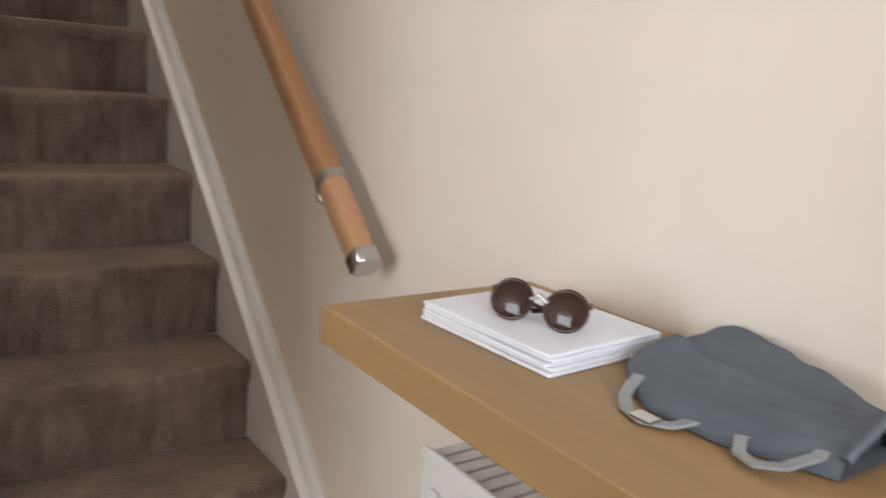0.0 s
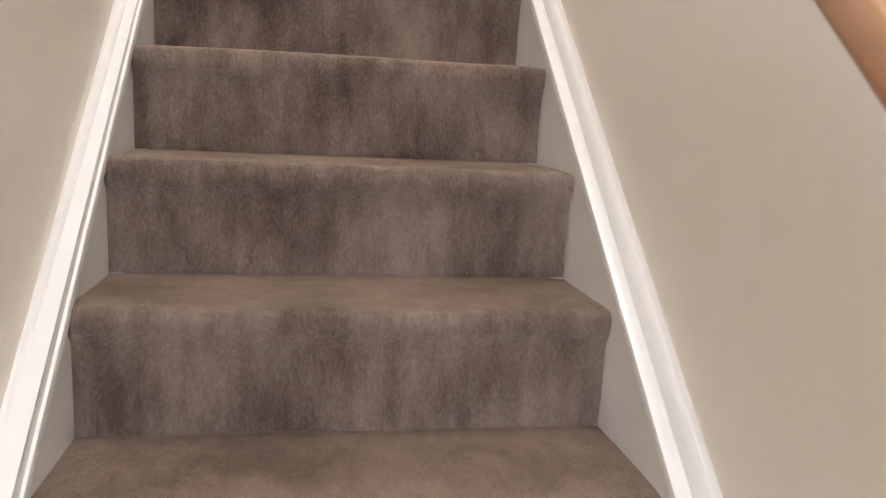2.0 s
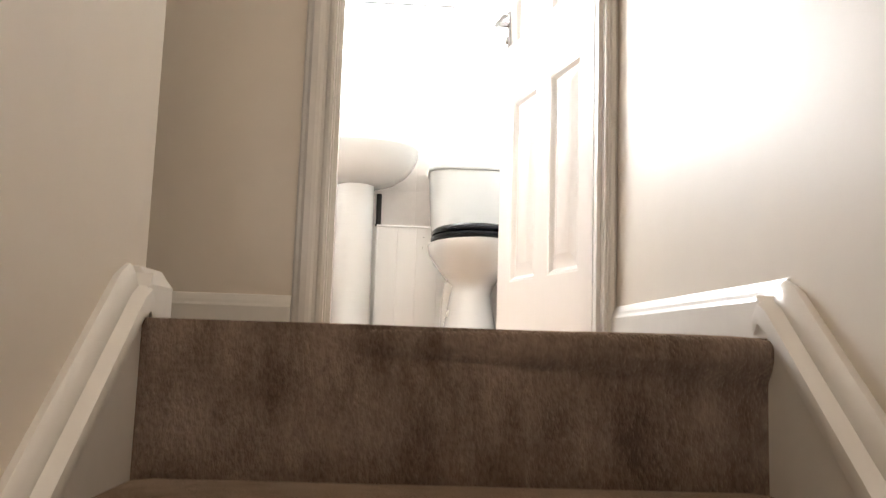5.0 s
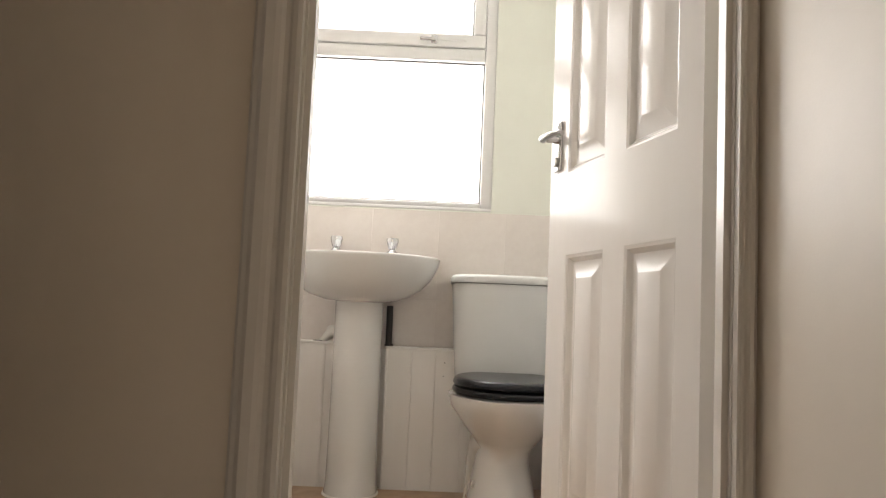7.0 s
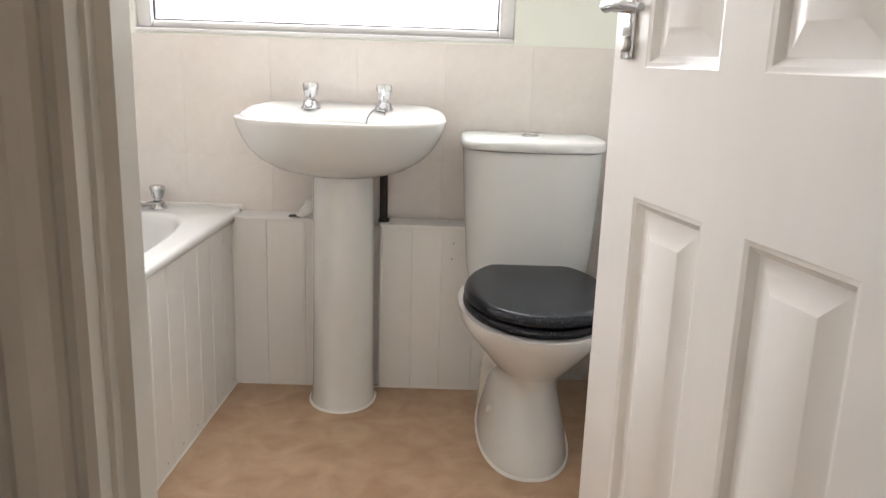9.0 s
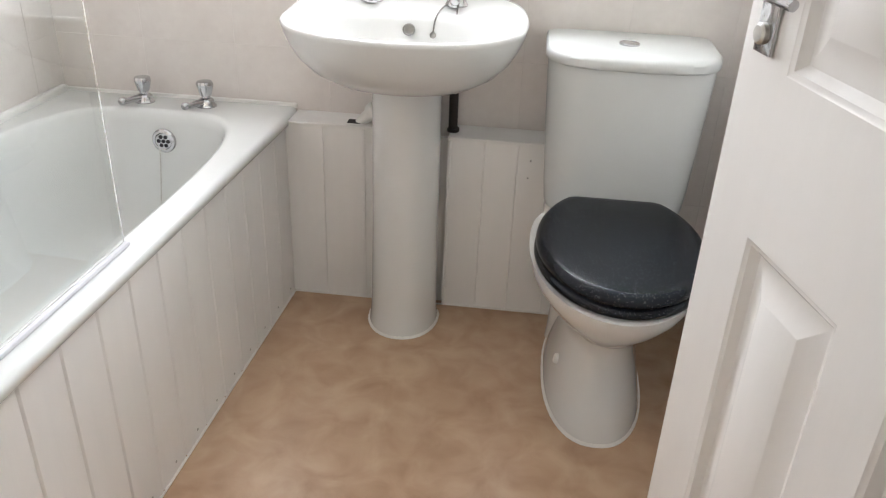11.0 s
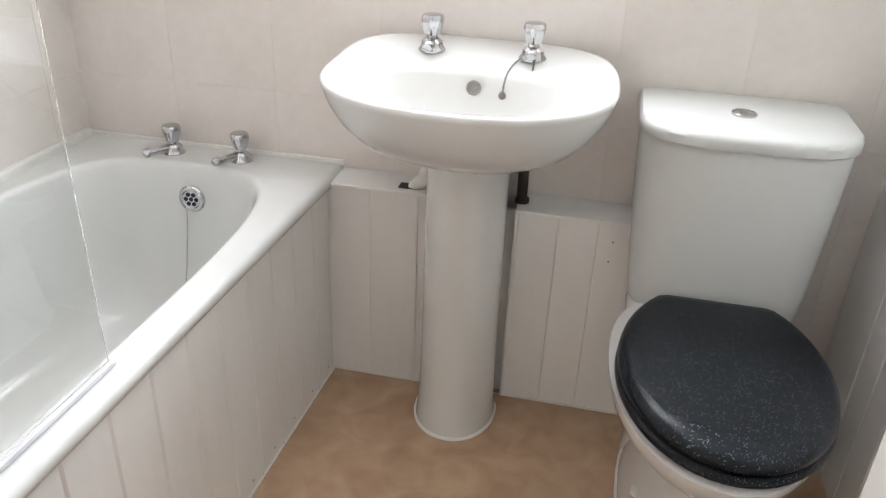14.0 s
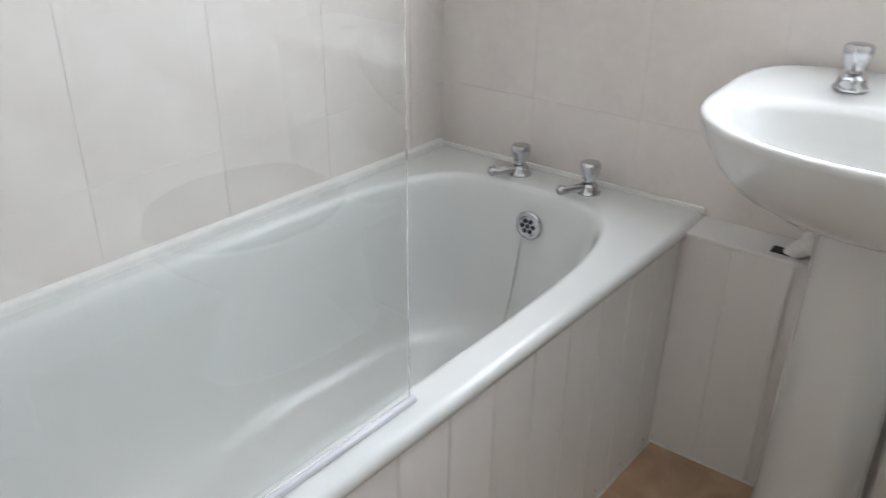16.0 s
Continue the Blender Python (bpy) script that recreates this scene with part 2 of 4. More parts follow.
def mesh_of(bm, name, smooth=False, mats=()):
    bmesh.ops.recalc_face_normals(bm, faces=bm.faces)
    me = bpy.data.meshes.new(name)
    bm.to_mesh(me)
    bm.free()
    for m in mats:
        me.materials.append(m)
    if smooth:
        me.shade_smooth()
        me.set_sharp_from_angle(angle=radians(smooth if smooth is not True else 40))
    return me


def part(name, bm, mat, parent=None, label="", smooth=False):
    ob = new(name, mesh_of(bm, name, smooth, [mat]))
    if parent is not None:
        ob.parent = parent
    if label:
        ob["label"] = label
    return ob


def thing(name, label, category, group="", kind="", at=(0, 0, 0)):
    ob = new(name)
    ob.empty_display_size = 0.1
    ob.location = at
    return tagged(ob, label, category, group, kind)


def box(bm, lo, hi, bevel=0.0, seg=2, m=None):
    lo, hi = Vector(lo), Vector(hi)
    r = bmesh.ops.create_cube(bm, size=1)
    vs = r["verts"]
    for v in vs:
        v.co = Vector((lo[i] + (v.co[i] + 0.5) * (hi[i] - lo[i]) for i in range(3)))
    if bevel:
        es = list({e for v in vs for e in v.link_edges})
        out = bmesh.ops.bevel(bm, geom=es, offset=bevel, segments=seg, affect="EDGES", profile=0.5)
        vs = list({v for f in out["faces"] for v in f.verts} | {v for v in vs if v.is_valid})
    if m is not None:
        bmesh.ops.transform(bm, matrix=m, verts=vs)
    return vs


def boxes(*items):
    bm = bmesh.new()
    for lo, hi, *rest in items:
        box(bm, lo, hi, *(rest or (0.0,)))
    return bm


def loft(bm, rings, close_first=False, close_last=False, loop=True):
    rows = [[bm.verts.new(p) for p in ring] for ring in rings]
    k = len(rows[0])
    for a, b in zip(rows, rows[1:]):
        for i in range(k if loop else k - 1):
            j = (i + 1) % k
            bm.faces.new((a[i], a[j], b[j], b[i]))
    if close_first:
        bm.faces.new(rows[0][::-1])
    if close_last:
        bm.faces.new(rows[-1])
    return rows


def tube(bm, points, radius, seg=10, caps=True):
    pts = [Vector(p) for p in points]
    rs = radius if isinstance(radius, (list, tuple)) else [radius] * len(pts)
    rings, ref = [], None
    for i, p in enumerate(pts):
        d = (pts[min(i + 1, len(pts) - 1)] - pts[max(i - 1, 0)]).normalized()
        if ref is None:
            ref = d.orthogonal().normalized()
        u = (ref - d * ref.dot(d)).normalized()
        ref = u
        w = d.cross(u)
        rings.append([p + rs[i] * (math.cos(a) * u + math.sin(a) * w) for a in (2 * math.pi * k / seg for k in range(seg))])
    loft(bm, rings, caps, caps)


def lathe(bm, profile, centre, seg=24, axis="z", m=None):
    rings = []
    for r, h in profile:
        ring = []
        for k in range(seg):
            a = 2 * math.pi * k / seg
            p = Vector((r * math.cos(a), r * math.sin(a), h))
            if m is not None:
                p = m @ p
            ring.append(p + Vector(centre))
        rings.append(ring)
    loft(bm, rings, True, True)


def oval(cx, cy, a, bf, bb, z, nf=2.0, nb=2.0, seg=56, lift=None):
    """A closed outline: front half (towards -y) with depth bf, back half with depth bb, rounded by the exponents."""
    ring = []
    for k in range(seg):
        th = 2 * math.pi * k / seg
        c, s = math.cos(th), math.sin(th)
        n, b = (nb, bb) if s > 0 else (nf, bf)
        x = cx + a * math.copysign(abs(c) ** (2 / n), c)
        y = cy + b * math.copysign(abs(s) ** (2 / n), s)
        ring.append(Vector((x, y, z + (lift(x, y) if lift else 0))))
    return ring


def sweep(bm, profile, start, end, out, up=(0, 0, 1)):
    """A moulding: profile points (away from the wall, up) run straight from start to end."""
    out, up = Vector(out), Vector(up)
    loft(bm, [[Vector(p) + out * a + up * b for a, b in profile] for p in (start, end)], True, True)

# ---- plan ----
RISE, GOING, STEPS, WIDE = 0.18525, 0.21375, 13, 0.76
H = RISE * STEPS                     # landing and bathroom floor
WL, WR = -0.036, 0.806                # faces of the stair walls
DOOR_Y0, DOOR_Y1 = 0.90, 0.965        # bathroom door wall
JL, JR = 0.128, 0.772                # door jambs
DOOR_TOP = H + 1.95
BACK, BX0, BX1 = 2.88, -0.985, 0.937  # bathroom walls
TOP = H + 2.32                       # upper ceiling
HALL_TOP = 2.24
HALL_END = -5.2


# the bath, its wall and its screen run slightly out of square with the window wall
SKEW = 0.045
SKEW_M = Matrix(((1, SKEW, 0, 0.004 - SKEW * 2.77), (0, 1, 0, 0), (0, 0, 1, 0), (0, 0, 0, 1)))


def skewed(*things):
    """Shear things that were built square to the line of the bath."""
    for ob in things:
        for o in [ob, *ob.children_recursive]:
            if o.type == "MESH" and not o.data.get("skewed"):
                o.data.transform(SKEW_M)
                o.data["skewed"] = 1


def structure(name, bm, mat, label, category):
    return tagged(part(name, bm, mat), label, category, kind="structure")


# ground outside
structure("ground", boxes(((-300, -300, -0.35), (300, 300, -0.25))), GROUND, "dull green grass ground around the house", "ground")

# hall and side room
structure("floor_hall", boxes(((-3.0, HALL_END, -0.2), (WR, -2.52, 0))), LAMINATE, "brown laminate floor of the entrance hall", "floor")
structure("ceiling_hall", boxes(((-3.0, HALL_END, HALL_TOP), (WR, -2.35, H - 0.02)),), CEILING, "white painted ceiling over the hall", "ceiling")
structure("wall_right", boxes(((WR, HALL_END - 0.1, -0.2), (WR + 0.12, DOOR_Y0, TOP))), MAGNOLIA, "cream painted wall beside the stairs", "wall")
structure("wall_left_stairs", boxes(((WL - 0.1, -2.68, -0.2), (WL, 0.13, TOP))), MAGNOLIA, "cream painted wall on the stairs", "wall")
structure("wall_left_hall", boxes(((WL - 0.1, -3.52, 2.04), (WL, -2.68, HALL_TOP)), ((WL - 0.1, HALL_END, -0.2), (WL, -3.52, HALL_TOP))), MAGNOLIA, "cream painted hall wall with a doorway", "wall")
structure("wall_hall_end", boxes(((WL, HALL_END - 0.12, -0.2), (WR, HALL_END, 0.95)), ((WL, HALL_END - 0.12, 2.05), (WR, HALL_END, HALL_TOP)),
          ((0.58, HALL_END - 0.12, 0.95), (WR, HALL_END, 2.05)),), MAGNOLIA, "cream painted hall end wall with a window", "wall")
structure("wall_side_room", boxes(((-3.0, -2.35, 0), (WL - 0.1, -2.25, HALL_TOP)), ((-3.0, HALL_END - 0.1, 0), (WL, HALL_END, HALL_TOP)),
          ((-3.1, HALL_END, -0.2), (-3.0, -4.35, HALL_TOP)), ((-3.1, -2.65, -0.2), (-3.0, -2.25, HALL_TOP)),
          ((-3.1, -4.35, -0.2), (-3.0, -2.65, 0.8)), ((-3.1, -4.35, 2.2), (-3.0, -2.65, HALL_TOP))), MAGNOLIA, "cream painted walls of the side room", "wall")
structure("wall_over_hall", boxes(((WL - 0.1, -2.35, HALL_TOP), (WR, -2.25, TOP)),), MAGNOLIA, "cream painted wall above the hall", "wall")

# landing
structure("floor_landing", boxes(((-1.75, 0.02, H - 0.2), (WR, DOOR_Y0 + 0.03, H))), CARPET, "brown carpet on the landing", "floor")
structure("wall_landing_back", boxes(((-1.75, 0.03, H - 0.2), (WL - 0.1, 0.13, TOP))), MAGNOLIA, "cream painted landing wall", "wall")
# Unseen side wall; its opening is added for the landing fill lamp.
structure("wall_landing_side", boxes(((-1.85, 0.03, H - 0.2), (-1.75, 0.22, TOP)), ((-1.85, 0.82, H - 0.2), (-1.75, DOOR_Y0 + 0.1, TOP)),
          ((-1.85, 0.22, H - 0.2), (-1.75, 0.82, H + 1.0)), ((-1.85, 0.22, H + 1.9), (-1.75, 0.82, TOP))), MAGNOLIA, "cream painted landing wall with an added opening", "wall")
structure("wall_door", boxes(((-1.75, DOOR_Y0, H - 0.2), (JL - 0.03, DOOR_Y1, TOP)), ((JR + 0.03, DOOR_Y0, H - 0.2), (1.06, DOOR_Y1, TOP)),
          ((JL - 0.03, DOOR_Y0, DOOR_TOP + 0.03), (JR + 0.03, DOOR_Y1, TOP))), MAGNOLIA, "cream painted wall round the bathroom door", "wall")
# The gap over the stairs is added, unseen, to let the fill lamp through.
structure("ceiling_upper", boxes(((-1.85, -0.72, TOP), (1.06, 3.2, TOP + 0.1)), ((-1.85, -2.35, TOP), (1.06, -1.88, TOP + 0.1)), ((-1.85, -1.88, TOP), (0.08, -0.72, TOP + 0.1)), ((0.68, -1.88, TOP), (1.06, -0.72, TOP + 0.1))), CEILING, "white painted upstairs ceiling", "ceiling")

# bathroom shell
structure("floor_bathroom", boxes(((-1.1, DOOR_Y0 + 0.031, H - 0.2), (1.06, 3.1, H))), VINYL, "tan mottled sheet vinyl bathroom floor", "floor")
WX0, WX1, WZ0, WZ1, WT0, WT1 = -0.585, 0.549, 3.494, 4.52, 4.095, 4.205
wall_back = structure("wall_window", boxes(((BX0 - 0.12, BACK, H - 0.2), (BX1 + 0.12, BACK + 0.2, WZ0)), ((BX0 - 0.12, BACK, WZ1), (BX1 + 0.12, BACK + 0.2, TOP)),
          ((BX0 - 0.12, BACK, WZ0), (WX0, BACK + 0.2, WZ1)), ((WX1, BACK, WZ0), (BX1 + 0.12, BACK + 0.2, WZ1))), PALE_GREEN, "pale green painted wall over cream tiles", "wall")
wall_bath = structure("wall_bath", boxes(((BX0 - 0.12, DOOR_Y1, H - 0.2), (BX0, BACK, TOP))), GROUT, "cream tiled wall along the bath", "wall")
skewed(wall_bath)
wall_wc = structure("wall_toilet", boxes(((BX1, DOOR_Y1, H - 0.2), (BX1 + 0.12, BACK, TOP))), PALE_GREEN, "pale painted wall with white board cladding", "wall")

# skirting and trim
SKIRT = [(0, 0), (0.016, 0), (0.016, 0.052), (0.013, 0.058), (0.011, 0.065), (0.007, 0.073), (0.004, 0.078), (0, 0.080)]


def skirting(name, start, end, out):
    bm = bmesh.new()
    sweep(bm, SKIRT, start, end, out)
    return tagged(part(name, bm, TRIM), "white gloss moulded skirting board along the carpet", "skirting", kind="structure")


skirting("baseboard_landing_right", (WR, 0.05, H), (WR, DOOR_Y0 - 0.017, H), (-1, 0, 0))
skirting("baseboard_landing_door", (-1.75, DOOR_Y0, H), (JL - 0.0775, DOOR_Y0, H), (0, -1, 0))
skirting("baseboard_hall", (WR, -5.2, 0), (WR, -2.62, 0), (-1, 0, 0))

ARCH = [(0, 0), (0.018, 0), (0.019, 0.006), (0.017, 0.012), (0.012, 0.016), (0.012, 0.022), (0.016, 0.027), (0.018, 0.034), (0.018, 0.046),
        (0.013, 0.052), (0.011, 0.058), (0.006, 0.062), (0, 0.062)]


def architrave(name, start, end, out, away, label):
    bm = bmesh.new()
    sweep(bm, ARCH, start, end, out, away)
    return tagged(part(name, bm, TRIM), label, "door trim", kind="structure")


ARCH_LABEL = "white gloss moulded architrave round the bathroom doorway"
bm = bmesh.new()
sweep(bm, [(a, b * 1.18) for a, b in ARCH], (JL - 0.004, DOOR_Y0, H), (JL - 0.004, DOOR_Y0, DOOR_TOP + 0.004), (0, -1, 0), (-1, 0, 0))
tagged(part("trim_door_left", bm, TRIM), ARCH_LABEL, "door trim", kind="structure")
bm = bmesh.new()
sweep(bm, [(a, b * 0.53) for a, b in ARCH], (JR + 0.001, DOOR_Y0, H), (JR + 0.002, DOOR_Y0, DOOR_TOP + 0.004), (0, -1, 0), (1, 0, 0))
tagged(part("trim_door_right", bm, TRIM), ARCH_LABEL, "door trim", kind="structure")
architrave("trim_door_head", (JL - 0.077, DOOR_Y0, DOOR_TOP + 0.006), (WR, DOOR_Y0, DOOR_TOP + 0.006), (0, -1, 0), (0, 0, 1), ARCH_LABEL)
bm = boxes(((JL - 0.03, DOOR_Y0, H), (JL, DOOR_Y1, DOOR_TOP + 0.03)), ((JR, DOOR_Y0, H), (JR + 0.03, DOOR_Y1, DOOR_TOP + 0.03)),
           ((JL, DOOR_Y0, DOOR_TOP), (JR, DOOR_Y1, DOOR_TOP + 0.03)),
           ((JL, DOOR_Y0 + 0.012, H), (JL + 0.010, DOOR_Y1 - 0.022, DOOR_TOP)), ((JR - 0.010, DOOR_Y0 + 0.012, H), (JR, DOOR_Y1 - 0.022, DOOR_TOP)))
structure("trim_door_lining", bm, TRIM, "white gloss door lining with stops", "door trim")
structure("trim_threshold", boxes(((JL, DOOR_Y0 + 0.02, H), (JR, DOOR_Y0 + 0.05, H + 0.006), 0.002)), DULL_METAL, "metal threshold strip in the doorway", "threshold")

# white doorway at the foot of the stairs
bm = boxes(((WL - 0.1, -2.705, 0), (WL, -2.68, 2.04)), ((WL - 0.1, -3.52, 0), (WL, -3.495, 2.04)), ((WL - 0.1, -3.495, 2.015), (WL, -2.705, 2.04)))
structure("trim_hall_doorway", bm, TRIM, "white gloss lining of the hall doorway", "door trim")
bm = bmesh.new()
sweep(bm, ARCH, (WL, -2.70, 0), (WL, -2.70, 2.03), (1, 0, 0), (0, 1, 0))
tagged(part("trim_hall_architrave", bm, TRIM), "white gloss architrave of the hall doorway", "door trim", kind="structure")

# ---- stairs ----
stairs = thing("staircase", "straight staircase in worn brown carpet between white strings", "staircase", at=(0.38, -1.4, 0))


def under(ob, parent):
    ob.parent = parent
    ob.matrix_parent_inverse = Matrix.Translation(parent.location).inverted()
    return ob


def carpet_step(k):
    """One carpeted step: riser, rounded nosing and tread; k counts down from the landing."""
    ny, nz = -k * GOING, H - k * RISE
    splay = 0.030 if k == 0 else 0.0     # the landing edge is not quite square to the walls
    back = 0.06 if k == 0 else GOING + 0.018
    prof = [(0.018, -RISE - 0.001), (0.0175, -RISE * 0.55), (0.014, -0.055), (0.004, -0.040), (-0.001, -0.028)]
    r = 0.014
    for i in range(1, 7):
        a = math.pi / 2 * i / 6
        prof.append((-0.001 + r * (1 - math.cos(a)), -0.028 + 0.014 + (r) * math.sin(a) - 0.0))
    prof = [(y, min(z, 0.0)) for y, z in prof]
    prof += [(0.05, 0.001), (back * 0.6 if k else 0.05, 0.0), (back, -0.001)]
    n = 26
    bm = bmesh.new()
    rings = []
    for i in range(n + 1):
        x = WIDE * i / n
        edge = min(i, n - i)
        pinch = 0.004 * (edge == 0)
        ring = []
        for j, (y, z) in enumerate(prof):
            w = noise.noise(Vector((x * 6, k * 3.1, z * 9))) * 0.0035
            w2 = noise.noise(Vector((x * 4 + 9, k * 5.3, y * 9))) * 0.0025
            ring.append(Vector((x, ny + y + w + pinch + splay * (1 - x / WIDE) * (j < len(prof) - 1), nz + z + w2 * (0 < j < len(prof) - 1) - (0.003 if edge == 0 and j > 4 else 0))))
        rings.append(ring)
    loft(bm, rings, loop=False)
    return under(part("carpeted_step", bm, CARPET, smooth=50), stairs)


for k in range(STEPS):
    carpet_step(k)

# solid carcass under the treads
bm = bmesh.new()
rows = []
for x in (0.001, WIDE - 0.001):
    ring = [Vector((x, -(STEPS - 1) * GOING + 0.03, 0))]
    for k in range(STEPS - 1, -1, -1):
        ring += [Vector((x, -k * GOING + 0.03, H - (k + 1) * RISE - 0.012)), Vector((x, -k * GOING + 0.03, H - k * RISE - 0.014))]
    ring += [Vector((x, 0.06, H - 0.014)), Vector((x, 0.06, 0))]
    rows.append(ring)
loft(bm, rows, True, True)
under(part("carcass", bm, TRIM), stairs)


def string_board(inner, wall, lift, lean, label):
    """A wall string with a moulded capping, following the pitch of the stairs."""
    pitch = RISE / GOING
    side = 1 if wall > inner else -1
    y0, y1 = -2.72, 0.035
    top = lambda y: H + (pitch + lean) * y + lift
    bm = bmesh.new()
    # board
    ring = [(y0, 0), (y0, max(0.1, top(y0) - 0.012)), (y1, top(y1) - 0.012), (y1 + 0.014, H + 0.055), (y1 + 0.014, H - 0.25), (y1 - 0.3, H - 0.6), (y0 + 0.45, 0)]
    t = abs(wall - inner)
    ends = [[Vector((inner, y, z)) for y, z in ring], [Vector((wall, y, z)) for y, z in ring]]
    loft(bm, ends, True, True)
    board = under(part("string_board", bm, TRIM, label=label), stairs)
    # capping: rounded ogee across the thickness
    cap = [(-0.004, -0.03), (-0.006, -0.014), (-0.004, -0.004), (0.004, 0.0), (t * 0.34, 0.001), (t * 0.38, -0.004), (t * 0.43, 0.006), (t * 0.50, 0.015),
           (t * 0.60, 0.023), (t * 0.72, 0.027), (t * 0.86, 0.026), (t, 0.022), (t, -0.03)]
    bm = bmesh.new()
    rings = []
    ys = [y0, y1 - 0.02, y1 + 0.004, y1 + 0.016]
    for i, y in enumerate(ys):
        drop = 0.0 if i < 2 else (0.006 if i == 2 else 0.02)
        rings.append([Vector((inner + side * a, y, top(min(y, y1)) + b - drop)) for a, b in cap])
    loft(bm, rings, True, True)
    part("capping", bm, TRIM, board, smooth=35)
    return board


string_board(0.0, WL, 0.014, 0.006, "white gloss wall string with moulded top")
string_board(WIDE, WR, 0.024, -0.016, "white gloss wall string with moulded top")

# short level return of the string at the landing
RETURN = [(WL, 0), (-0.002, 0), (-0.002, 0.042), (-0.010, 0.052), (-0.018, 0.064), (WL, 0.064)]
bm = bmesh.new()
loft(bm, [[Vector((x, y, H + z)) for x, z in RETURN] for y in (0.052, 0.142)], True, True)
under(part("string_return", bm, TRIM, smooth=35), stairs)

# ---- handrail ----
PITCH = RISE / GOING
slope = Vector((0, 1, PITCH)).normalized()
upn = Vector((0, -PITCH, 1)).normalized()
RX = 0.748


def rail_point(y):
    return Vector((RX, y, H + PITCH * y + 0.80))


handrail = thing("handrail", "varnished pine wall handrail with metal ring and end cap", "handrail", at=(WR, -2.7, 0.9))


def rail_profile(c, s=1.0):
    """A rounded handrail section: soft top, upright flanks, flat underside."""
    pts = []
    for k in range(36):
        a = 2 * math.pi * k / 36
        x = 0.0245 * math.copysign(abs(math.cos(a)) ** 0.55, math.cos(a))
        z = 0.0255 * math.copysign(abs(math.sin(a)) ** 0.62, math.sin(a))
        pts.append(c + s * (Vector((1, 0, 0)) * x + upn * z))
    return pts


end = rail_point(-2.652)
ring_at = end + slope * 0.172
top_end = rail_point(-0.32)
bm = bmesh.new()
loft(bm, [rail_profile(ring_at + slope * 0.012), rail_profile(top_end - slope * 0.004), rail_profile(top_end, 0.93)], True, True)
under(part("rail", bm, PINE, smooth=35), handrail)
bm = bmesh.new()
loft(bm, [rail_profile(end + slope * 0.01, 0.97), rail_profile(ring_at, 0.97)], True, True)
under(part("rail_end_piece", bm, PINE_PALE, label="paler wooden end length", smooth=35), handrail)
bm = bmesh.new()
loft(bm, [rail_profile(ring_at - slope * 0.004, 0.99), rail_profile(ring_at - slope * 0.003, 1.05), rail_profile(ring_at + slope * 0.017, 1.05), rail_profile(ring_at + slope * 0.019, 0.99)], True, True)
under(part("joint_ring", bm, DULL_METAL, label="satin metal joint ring", smooth=35), handrail)
bm = bmesh.new()
loft(bm, [rail_profile(end - slope * 0.012, 0.6), rail_profile(end - slope * 0.011, 0.93), rail_profile(end - slope * 0.006, 1.04), rail_profile(end + slope * 0.017, 1.05), rail_profile(end + slope * 0.019, 0.98)], True, True)
under(part("end_cap", bm, CHROME, label="chrome end cap", smooth=35), handrail)
bm = bmesh.new()
lathe(bm, [(0.010, 0), (0.010, 0.012), (0.006, 0.018), (0.002, 0.019)], ring_at - upn * 0.027 - Vector((0.012, 0, 0)), 14, m=Matrix.Rotation(radians(180 - 41), 4, "X"))
under(part("set_screw", bm, DULL_METAL, label="metal set screw", smooth=35), handrail)
for y in (-1.5, -0.6):
    c = rail_point(y)
    bm = bmesh.new()
    tube(bm, [c - upn * 0.024, c - upn * 0.036, c - upn * 0.030 + Vector((0.02, 0, 0)), c + Vector((0.05, 0, -0.012)), Vector((WR - 0.003, c.y, c.z - 0.010))], [0.009, 0.009, 0.008, 0.007, 0.007], 10)
    lathe(bm, [(0.018, 0), (0.018, 0.004), (0.008, 0.008)], (WR, c.y, c.z - 0.010), 20, m=Matrix.Rotation(radians(-90), 4, "Y"))
    under(part("bracket", bm, DULL_METAL, label="metal wall bracket", smooth=35), handrail)

# ---- hall things ----
SHELF_TOP = 0.962
shelf = tagged(part("wall_shelf", boxes(((0.497, -4.55, SHELF_TOP - 0.044), (WR - 0.001, -2.998, SHELF_TOP), 0.0025)), OAK), "thick oak floating shelf over the radiator", "shelf")

radiator = thing("radiator", "white panel radiator under the oak shelf", "radiator", at=(0.72, -3.7, 0.2))
under(part("front_panel", boxes(((0.664, -4.45, 0.20), (0.676, -2.985, 0.765), 0.004)), RADIATOR, smooth=35), radiator)
bm = bmesh.new()
box(bm, (0.659, 0, 0.24), (0.6638, 0.019, 0.735), 0.002, 1)
flute_mesh = mesh_of(bm, "flute", 35, [RADIATOR])
for i in range(43):
    flute = new("flute", flute_mesh)
    flute.location = (-radiator.location.x, -4.43 + i * 0.0335 - radiator.location.y, -radiator.location.z)
    flute.parent = radiator
under(part("back_panel", boxes(((0.745, -4.45, 0.20), (0.757, -2.985, 0.765), 0.004)), RADIATOR), radiator)
bm = bmesh.new()
box(bm, (0.660, -4.452, 0.766), (0.668, -2.982, 0.786), 0.003)
box(bm, (0.752, -4.452, 0.766), (0.760, -2.982, 0.786), 0.003)
for i in range(59):
    y = -4.44 + i * 0.0247
    box(bm, (0.668, y, 0.770), (0.752, y + 0.019, 0.778))
under(part("top_grille", bm, RADIATOR), radiator)
for y in (-4.453, -2.986):
    under(part("side_panel", boxes(((0.664, y, 0.2), (0.757, y + 0.006, 0.77), 0.002)), RADIATOR), radiator)
